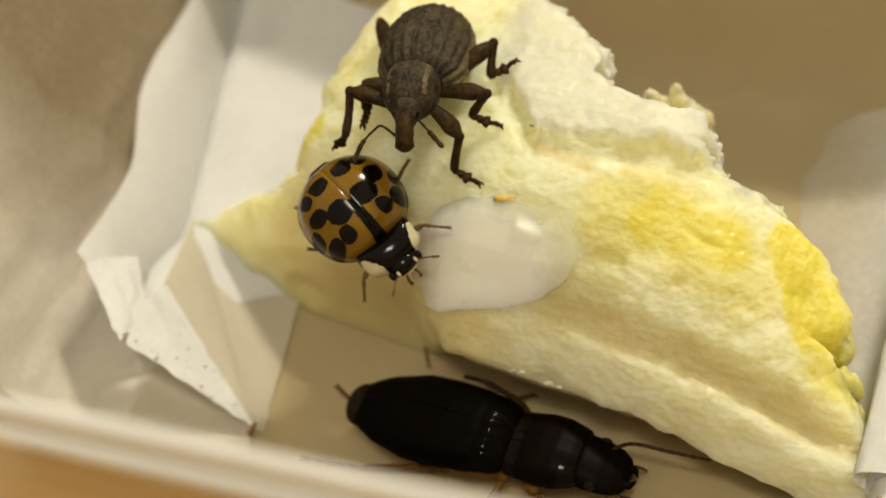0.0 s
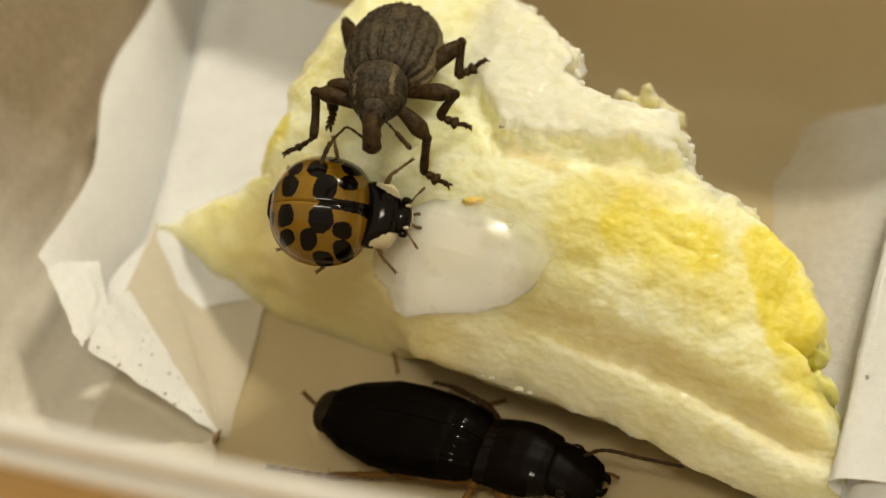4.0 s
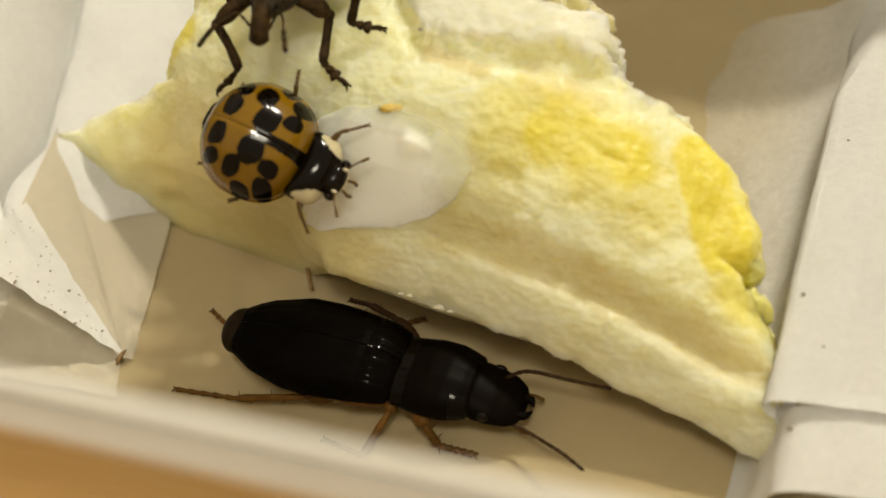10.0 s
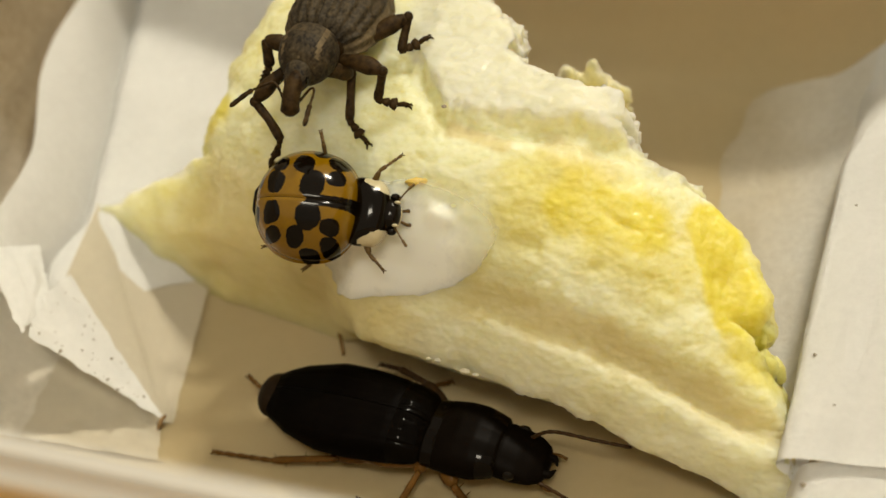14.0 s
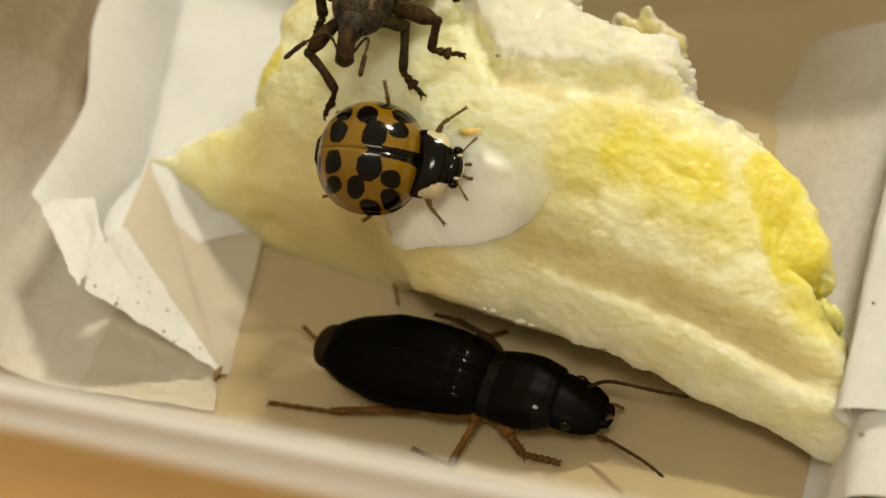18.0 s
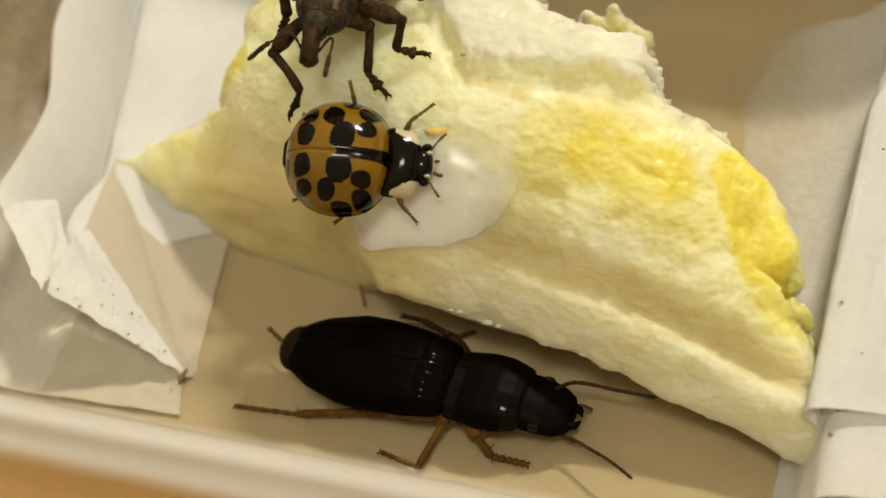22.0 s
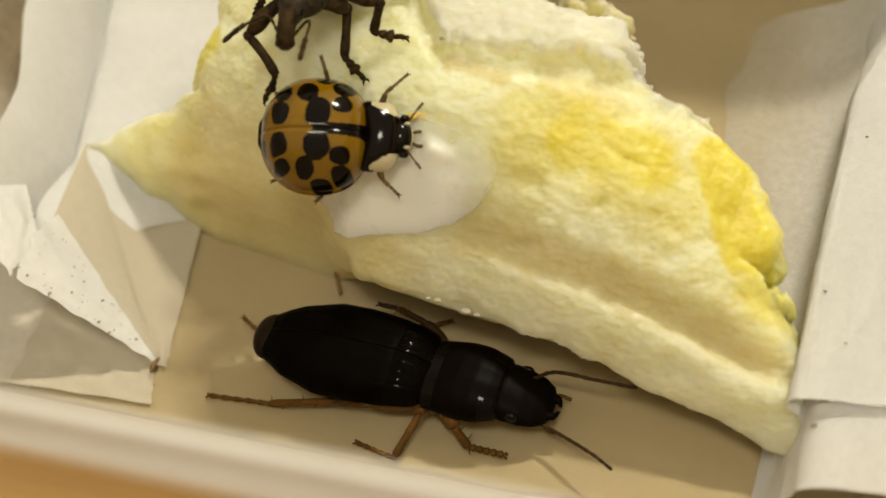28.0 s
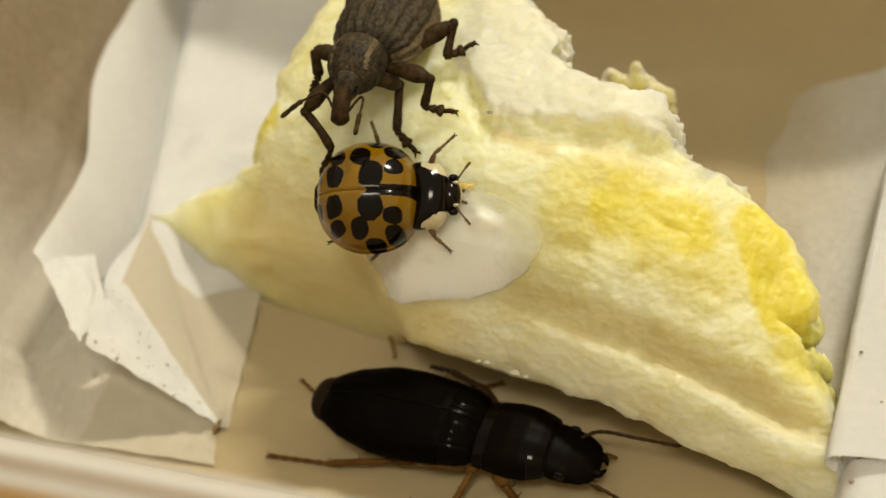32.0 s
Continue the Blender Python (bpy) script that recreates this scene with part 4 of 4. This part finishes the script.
# hip, length of femur, length of tibia
LEGS = {"front_right": ((0.17, -0.09, 0.17), 0.24, 0.225), "front_left": ((0.17, 0.09, 0.17), 0.21, 0.225), "mid_left": ((0.03, 0.10, 0.16), 0.26, 0.17), "hind_left": ((-0.10, 0.13, 0.14), 0.31, 0.17)}


def jointed_leg(parent, long, shin_long):
    """Femur, and its tibia and foot, each along its own +x."""
    bm = tube([(long * k / 12, 0, 0.012 * math.sin(math.pi * k / 12)) for k in range(13)], lerp_list(((0, 0.022), (0.12, 0.030), (0.5, 0.042), (0.72, 0.047), (0.9, 0.032), (1, 0.018)), 13), 16, None, 0.9)
    femur = part("leg", bm, WEEVIL_LEG, parent)
    bm = tube([(shin_long * k / 10, 0, -0.012 * math.sin(math.pi * k / 10)) for k in range(11)], lerp_list(((0, 0.018), (0.12, 0.023), (0.5, 0.021), (0.85, 0.025), (1, 0.020)), 11), 12)
    blob((0, 0, 0), (0.028, 0.026, 0.026), 12, 8, 0, 1, bm)
    shin = part("tibia", bm, WEEVIL_LEG, femur)
    bm = bmesh.new()
    for k, wide in enumerate((0.020, 0.024, 0.034)):
        a, e = Vector((0.036 * k - 0.01, 0, 0)), Vector((0.036 * (k + 1) - 0.01, 0, 0))
        tube([a, a.lerp(e, 0.3), a.lerp(e, 0.8), e], [wide * 0.6, wide * 0.8, wide, wide * 0.6], 10, bm, 0.6)
    tube([e, e + Vector((0.03, 0, 0.012)), e + Vector((0.05, 0, 0.008))], [0.012, 0.013, 0.015], 8, bm)
    for s in (-1, 1):
        tip = e + Vector((0.05, 0, 0.008))
        tube([tip, tip + Vector((0.016, s * 0.014, 0.004)), tip + Vector((0.026, s * 0.018, -0.008))], [0.008, 0.006, 0.002], 6, bm)
    toe = part("foot", bm, WEEVIL_LEG, femur)
    return femur, shin, toe


def weevil(m):
    g = thing("weevil", "grey-brown scaly weevil with a stout snout on the fruit", "weevil", m=m)
    part("abdomen", body_of([(-0.55, 0.04, 0.03, 0.03, 0.2), (-0.48, 0.13, 0.07, 0.09, 0.2), (-0.28, 0.19, 0.10, 0.14, 0.21), (-0.05, 0.18, 0.10, 0.13, 0.21), (0.04, 0.12, 0.08, 0.08, 0.21)], 28, 26), WEEVIL_LEG, g)
    for s in (1, -1):
        bm = bmesh.new()
        nx, na = 90, 56
        vs = []
        for i in range(nx):
            u = 0.5 - 0.5 * math.cos(math.pi * i / (nx - 1))
            x = -0.62 + 0.65 * u
            w = along(u, (0, 0.004), (0.04, 0.09), (0.12, 0.16), (0.28, 0.215), (0.5, 0.238), (0.72, 0.232), (0.86, 0.212), (0.94, 0.180), (0.98, 0.145), (1, 0.09))
            h = float(np.interp(u, (0, 0.05, 0.15, 0.4, 0.7, 0.92, 1), (0.02, 0.09, 0.16, 0.225, 0.22, 0.155, 0.09)))
            row = []
            for k in range(na):
                a = (math.pi / 2) * 1.12 * k / (na - 1)
                rib = 0.0045 * math.cos(a * 22) + 0.008 * noise.noise((x * 24, a * 8, s)) + 0.004 * noise.noise((x * 60, a * 22, s))
                row.append(bm.verts.new((x, s * (0.0015 + (w + rib) * math.sin(a)), 0.20 + (h + rib) * math.cos(a))))
            vs.append(row)
        for a, b in zip(vs, vs[1:]):
            for i in range(na - 1):
                f = bm.faces.new((a[i], a[i + 1], b[i + 1], b[i]))
                f.material_index = 1 if i > na * 0.68 else 0
        part("elytron", bm, [WEEVIL_SCALE, WEEVIL_BUFF], g)
    prof = [(0.012, 0.08, 0.07, 0.12, 0.235), (0.03, 0.112, 0.105, 0.13, 0.235), (0.07, 0.136, 0.135, 0.13, 0.24), (0.15, 0.146, 0.140, 0.13, 0.235), (0.205, 0.130, 0.122, 0.12, 0.23), (0.238, 0.105, 0.10, 0.10, 0.22), (0.255, 0.075, 0.07, 0.08, 0.215)]
    shield = part("pronotum", body_of(prof, 64, 60), [WEEVIL_SCALE, WEEVIL_BUFF], g)
    for f in shield.data.polygons:
        c = f.center / CM
        wave = 0.012 * noise.noise((c.x * 14, c.y * 9, 3))
        if c.z > 0.24 and (abs(abs(c.y) - 0.092 - wave) < 0.009 or abs(c.y - wave) < 0.005) and noise.noise((c.x * 40, c.y * 40, 1)) > -0.25:
            f.material_index = 1
    part("head", body_of([(0.22, 0.066, 0.07, 0.07, 0.215), (0.26, 0.070, 0.072, 0.07, 0.205), (0.30, 0.060, 0.058, 0.06, 0.19), (0.33, 0.050, 0.045, 0.045, 0.18)], 26, 16), WEEVIL_SCALE, g)
    part("rostrum", tube([(0.27, 0, 0.205), (0.32, 0, 0.185), (0.36, 0, 0.15), (0.385, 0, 0.11), (0.395, 0, 0.08), (0.395, 0, 0.065)], [0.055, 0.050, 0.048, 0.048, 0.052, 0.034], 18, None, 0.9), WEEVIL_LEG, g, "stout curved snout")
    for s in (1, -1):
        part("eye", blob((0.295, s * 0.058, 0.195), (0.016, 0.008, 0.02), 14, 10), LADY_BLACK, g)
    r = (0.042, 0.053, 0.027, 0.021)
    limb("leg", [(0.0, -0.11, 0.16), (0.02, -0.285, 0.20), (0.05, -0.265, 0.07), (0.09, -0.285, 0.02)], r, WEEVIL_LEG, g, 3, 0.03)
    limb("leg", [(-0.14, -0.13, 0.14), (-0.56, -0.315, 0.24), (-0.60, -0.29, 0.10), (-0.66, -0.33, 0.04)], r, WEEVIL_LEG, g, 4, 0.035)
    legs = {name: jointed_leg(g, femur, tibia) for name, (hip, femur, tibia) in LEGS.items()}
    ants = {}
    for s in (1, -1):
        line = [(0.37, 0.04, 0.12), (0.315, 0.08, 0.165), (0.33, 0.105, 0.165), (0.42, 0.115, 0.13), (0.51, 0.125, 0.09)] if s > 0 else [(0.37, -0.04, 0.12), (0.33, -0.10, 0.17), (0.35, -0.14, 0.17), (0.40, -0.21, 0.14), (0.49, -0.27, 0.10)]
        ants[s] = feeler("antenna", line, 0.0075, 9, WEEVIL_LEG, g, 2.1)
    return g, legs, ants


weev, weevil_legs, weevil_antennae = weevil(pose(-0.0032, 0.0018, 0.0136, 0, 4, -86))

# ---- bits on the floor ----
husk = part("seed_husk", tube([(0, -0.045, 0.02), (0, -0.02, 0.03), (0.004, 0.02, 0.03), (0.008, 0.05, 0.02)], [0.005, 0.014, 0.011, 0.003], 10), STRAW, None)
husk.matrix_world = pose(-0.0108, -0.0117, 0.0004)
tagged(husk, "tiny brown seed husk on the paper", "husk")
stalk = part("straw_bit", tube([(-0.04, 0.09, 0.03), (-0.005, 0.0, 0.032), (0.02, -0.07, 0.028)], 0.011, 8), STRAW, None)
stalk.matrix_world = pose(-0.0030, -0.0050, 0.0004, 0, 0, 8)
tagged(stalk, "short thin brown straw lying on the paper", "straw")


# glints on the wet crest, made as small whitish blobs
GLINT, wnt, wb = nodes_of("pale_glint")
wb.inputs["Base Color"].default_value = (0.85, 0.83, 0.70, 1)
wb.inputs["Transmission Weight"].default_value = 0.45
wb.inputs["Roughness"].default_value = 0.02
wb.inputs["IOR"].default_value = 1.33
for x, y, r in ((0.53, -0.79, 0.026), (0.585, -0.80, 0.016), (0.38, -0.765, 0.018), (0.33, -0.76, 0.014)):
    drop = part("glint_fleck", blob((0, 0, 0), (r * 1.0, r * 0.45, r * 0.4), 18, 12, 0.5, 3), GLINT, None)
    drop.matrix_world = pose(x * CM, y * CM, (fruit_top(x, y + 0.01) - 0.005) * CM, 40, 0, 0)
    tagged(drop, "small pale blob standing in for a glint on the wet fruit edge", "droplet", "droplets on the fruit")
for x, y, z, r in ((0.28, 0.08, 1.40, 0.014), (2.23, -1.08, 0.49, 0.016), (2.16, -0.42, 0.57, 0.010), (2.2, 0.5, 0.585, 0.008), (2.3, -0.7, 0.60, 0.007)):
    bit = part("dirt_speck", blob((0, 0, 0), (r, r * 0.7, r * 0.5), 10, 7, 0.5), SPECK, None)
    bit.matrix_world = pose(x * CM, y * CM, z * CM)
    tagged(bit, "tiny dark speck of dirt", "dirt", "dirt specks")
bit = part("paper_bit", blob((0, 0, 0), (0.05, 0.07, 0.03), 18, 12, 0.4), TRAY, None)
bit.matrix_world = pose(-0.0255, 0.0041, 0.0034)
tagged(bit, "small pale shred of tissue stuck to the tray wall", "paper")


LADY = [
    (0, -0.00607, -0.00333, 0.01019, 14.3, 28.2, -28.2),
    (0.5, -0.00606, -0.00336, 0.01019, 14.2, 28.3, -28.2),
    (1, -0.00640, -0.00322, 0.01019, 17.9, 26.2, -19.7),
    (1.5, -0.00616, -0.00334, 0.01019, 21.2, 23.5, -11.6),
    (2, -0.00579, -0.00375, 0.01019, 23.4, 21.0, -5.8),
    (2.5, -0.00544, -0.00365, 0.01019, 24.5, 19.7, -2.9),
    (3, -0.00564, -0.00368, 0.01019, 26.2, 17.2, 2.8),
    (3.5, -0.00591, -0.00326, 0.01019, 27.8, 15.0, 7.4),
    (5.5, -0.00482, -0.00347, 0.01019, 30.8, 4.0, 26.3),
    (6, -0.00431, -0.00339, 0.01019, 30.8, 3.8, 26.2),
    (6.5, -0.00452, -0.00357, 0.01019, 31.0, 2.4, 28.9),
    (7, -0.00471, -0.00356, 0.01019, 31.1, -0.1, 33.2),
    (7.5, -0.00434, -0.00336, 0.01019, 31.2, -0.9, 34.0),
    (8, -0.00416, -0.00344, 0.01019, 31.2, -0.8, 34.0),
    (8.5, -0.00430, -0.00390, 0.01019, 31.1, -1.6, 35.8),
    (9, -0.00445, -0.00411, 0.01019, 30.9, -2.5, 37.5),
    (9.5, -0.00451, -0.00420, 0.01019, 30.6, 4.8, 25.5),
    (10, -0.00403, -0.00435, 0.01018, 22.8, 21.2, -7.3),
    (10.5, -0.00409, -0.00416, 0.01018, 29.2, 10.5, 14.9),
    (11, -0.00384, -0.00401, 0.01018, 30.8, -0.4, 33.8),
    (11.5, -0.00369, -0.00361, 0.01018, 29.8, -8.2, 46.6),
    (12, -0.00391, -0.00371, 0.01018, 30.8, -2.5, 37.1),
    (12.5, -0.00436, -0.00388, 0.01018, 26.6, 16.4, 3.9),
    (13, -0.00368, -0.00396, 0.01018, 29.3, 9.3, 17.0),
    (13.5, -0.00341, -0.00379, 0.01018, 28.5, 10.2, 15.1),
    (14, -0.00332, -0.00370, 0.01018, 28.0, 12.0, 11.6),
    (14.5, -0.00319, -0.00349, 0.01018, 28.2, 11.3, 12.4),
    (15, -0.00319, -0.00361, 0.01018, 28.1, 12.1, 10.7),
    (15.5, -0.00292, -0.00374, 0.01018, 28.0, 12.1, 10.7),
    (17.5, -0.00313, -0.00354, 0.01018, 27.5, 12.8, 9.6),
    (18.5, -0.00274, -0.00371, 0.01017, 27.6, 12.2, 10.2),
    (19, -0.00282, -0.00363, 0.01017, 27.7, 11.9, 11.0),
    (20, -0.00289, -0.00363, 0.01017, 27.5, 12.1, 10.8),
    (21, -0.00267, -0.00353, 0.01017, 27.6, 11.6, 11.7),
    (22, -0.00274, -0.00361, 0.01017, 27.7, 11.6, 11.7),
    (23, -0.00267, -0.00366, 0.01017, 28.1, 10.6, 13.5),
    (24, -0.00274, -0.00370, 0.01017, 28.2, 10.1, 14.4),
    (25, -0.00282, -0.00348, 0.01025, 28.6, 9.6, 15.4),
    (25.5, -0.00277, -0.00362, 0.01030, 28.5, 9.6, 15.4),
    (27.5, -0.00268, -0.00365, 0.01050, 28.5, 9.6, 15.3),
    (28, -0.00267, -0.00348, 0.01060, 28.6, 9.5, 15.3),
    (29.5, -0.00264, -0.00354, 0.01060, 28.6, 9.6, 15.4),
    (30, -0.00257, -0.00348, 0.01060, 28.4, 9.6, 15.4),
    (31, -0.00262, -0.00328, 0.01070, 28.6, 9.1, 16.1),
    (31.5, -0.00270, -0.00312, 0.01070, 28.8, 8.7, 17.0),
    (32, -0.00284, -0.00302, 0.01070, 28.9, 8.7, 16.9),
]
WEEVIL = [
    (0, -0.00297, 0.00051, 0.01380, 0, -14.0, -79.6),
    (8, -0.00304, 0.00053, 0.01380, 0, -14.0, -79.1),
    (8.6, -0.00363, 0.00089, 0.01380, 0, -14.0, -84.8),
    (9, -0.00370, 0.00100, 0.01380, 0, -14.0, -87.1),
    (12.5, -0.00367, 0.00126, 0.01380, 0, -14.0, -90.9),
    (13, -0.00385, 0.00158, 0.01380, 0, -14.0, -94.0),
    (13.6, -0.00372, 0.00158, 0.01380, 0, -14.0, -91.7),
    (32, -0.00362, 0.00158, 0.01380, 0, -14.0, -91.4),
]
# where the joints of the weevil's legs go, in centimetres: knee, ankle, toe
RIGHT_LEG = [
    (0, (-0.60, -0.07, 1.63), (-0.59, -0.25, 1.47), (-0.67, -0.22, 1.36)), (0.8, (-0.60, -0.07, 1.63), (-0.59, -0.25, 1.47), (-0.67, -0.22, 1.36)),
    (1.5, (-0.60, -0.07, 1.63), (-0.58, -0.26, 1.46), (-0.71, -0.35, 1.44)), (8, (-0.60, -0.07, 1.63), (-0.58, -0.26, 1.46), (-0.71, -0.35, 1.44)),
    (9, (-0.66, -0.11, 1.50), (-0.62, -0.22, 1.31), (-0.70, -0.35, 1.25)), (10, (-0.63, -0.15, 1.48), (-0.50, -0.27, 1.35), (-0.58, -0.34, 1.25)),
    (12.5, (-0.57, -0.21, 1.55), (-0.48, -0.22, 1.35), (-0.56, -0.24, 1.24)), (13.5, (-0.61, -0.16, 1.50), (-0.44, -0.27, 1.40), (-0.49, -0.32, 1.28)), (32, (-0.60, -0.17, 1.50), (-0.43, -0.27, 1.40), (-0.48, -0.32, 1.28))]
LEFT_LEG = [
    (0, (-0.02, -0.12, 1.46), (-0.08, -0.15, 1.25), (0.09, -0.20, 1.20)), (8, (-0.03, -0.12, 1.46), (-0.07, -0.14, 1.25), (0.09, -0.19, 1.20)),
    (9, (-0.10, -0.05, 1.47), (-0.12, -0.15, 1.28), (0.01, -0.22, 1.21)), (10, (-0.15, 0.06, 1.43), (-0.13, -0.14, 1.33), (-0.01, -0.19, 1.24)),
    (11, (-0.19, 0.13, 1.45), (-0.16, -0.08, 1.29), (-0.03, -0.15, 1.22)), (13, (-0.20, 0.15, 1.45), (-0.16, -0.05, 1.29), (-0.03, -0.12, 1.22)), (13.5, (-0.22, 0.17, 1.44), (-0.19, -0.04, 1.28), (-0.06, -0.11, 1.22)), (32, (-0.21, 0.16, 1.43), (-0.19, -0.04, 1.28), (-0.05, -0.12, 1.22))]


MID_LEG = [(t, (0.04, 0.10, 1.56), (-0.06, 0.06, 1.38), (0.09, 0.09, 1.345)) for t in (0, 32)]
HIND_LEG = [(t, (-0.01, 0.48, 1.56), (-0.02, 0.35, 1.45), (0.115, 0.475, 1.45)) for t in (0, 32)]


def step_rows(body_rows, joints, hip, reach, shin_long):
    """The poses of femur, tibia and foot, row by row, for joints that go where they are told."""
    ts = sorted({r[0] for r in body_rows} | {f[0] for f in joints})
    femurs, shins, toes = [], [], []
    for t in ts:
        v = [along(t, *[(r[0], r[k]) for r in body_rows]) for k in range(1, 7)]
        back = pose(*v).inverted()
        knee, ankle, toe = ((back @ (Vector([along(t, *[(f[0], f[n][k]) for f in joints]) for k in range(3)]) * CM)) / CM for n in (1, 2, 3))
        h = Vector(hip)
        knee = h + (knee - h).normalized() * reach
        ankle = knee + (ankle - knee).normalized() * shin_long
        up = Vector((0.0, 0.0, 1.0))
        f = bone_pose(h, knee, up)
        femurs.append((t, f))
        shins.append((t, f.inverted() @ bone_pose(knee, ankle, Vector((1.0, 0.3 if hip[1] > 0 else -0.3, 0.4)))))
        toes.append((t, f.inverted() @ bone_pose(ankle, toe, up)))
    return femurs, shins, toes


def motions():
    walk(lady, [(t, pose(x + 0.00030, y - 0.00048, z + 0.00062, *turn)) for t, x, y, z, *turn in LADY])
    walk(weev, [(t, pose(*v)) for t, *v in WEEVIL])
    for name, joints in (("front_right", RIGHT_LEG), ("front_left", LEFT_LEG), ("mid_left", MID_LEG), ("hind_left", HIND_LEG)):
        for bone, rows in zip(weevil_legs[name], step_rows(WEEVIL, joints, *LEGS[name])):
            walk(bone, rows)
    for side in (-1, 1):
        root = weevil_antennae[side].location.copy()
        turns = ((0, 0), (8, 2), (8.6, -14), (10, -6), (12, -22), (13.5, -25), (22, -22), (32, -24)) if side < 0 else ((0, 0), (8, -4), (8.8, -30), (11, -22), (13.5, -42), (20, -40), (28, -43), (32, -41))
        walk(weevil_antennae[side], [(t, pose(*root, 0, 0, a + 42 if side > 0 else a + 20)) for t, a in turns])


motions()
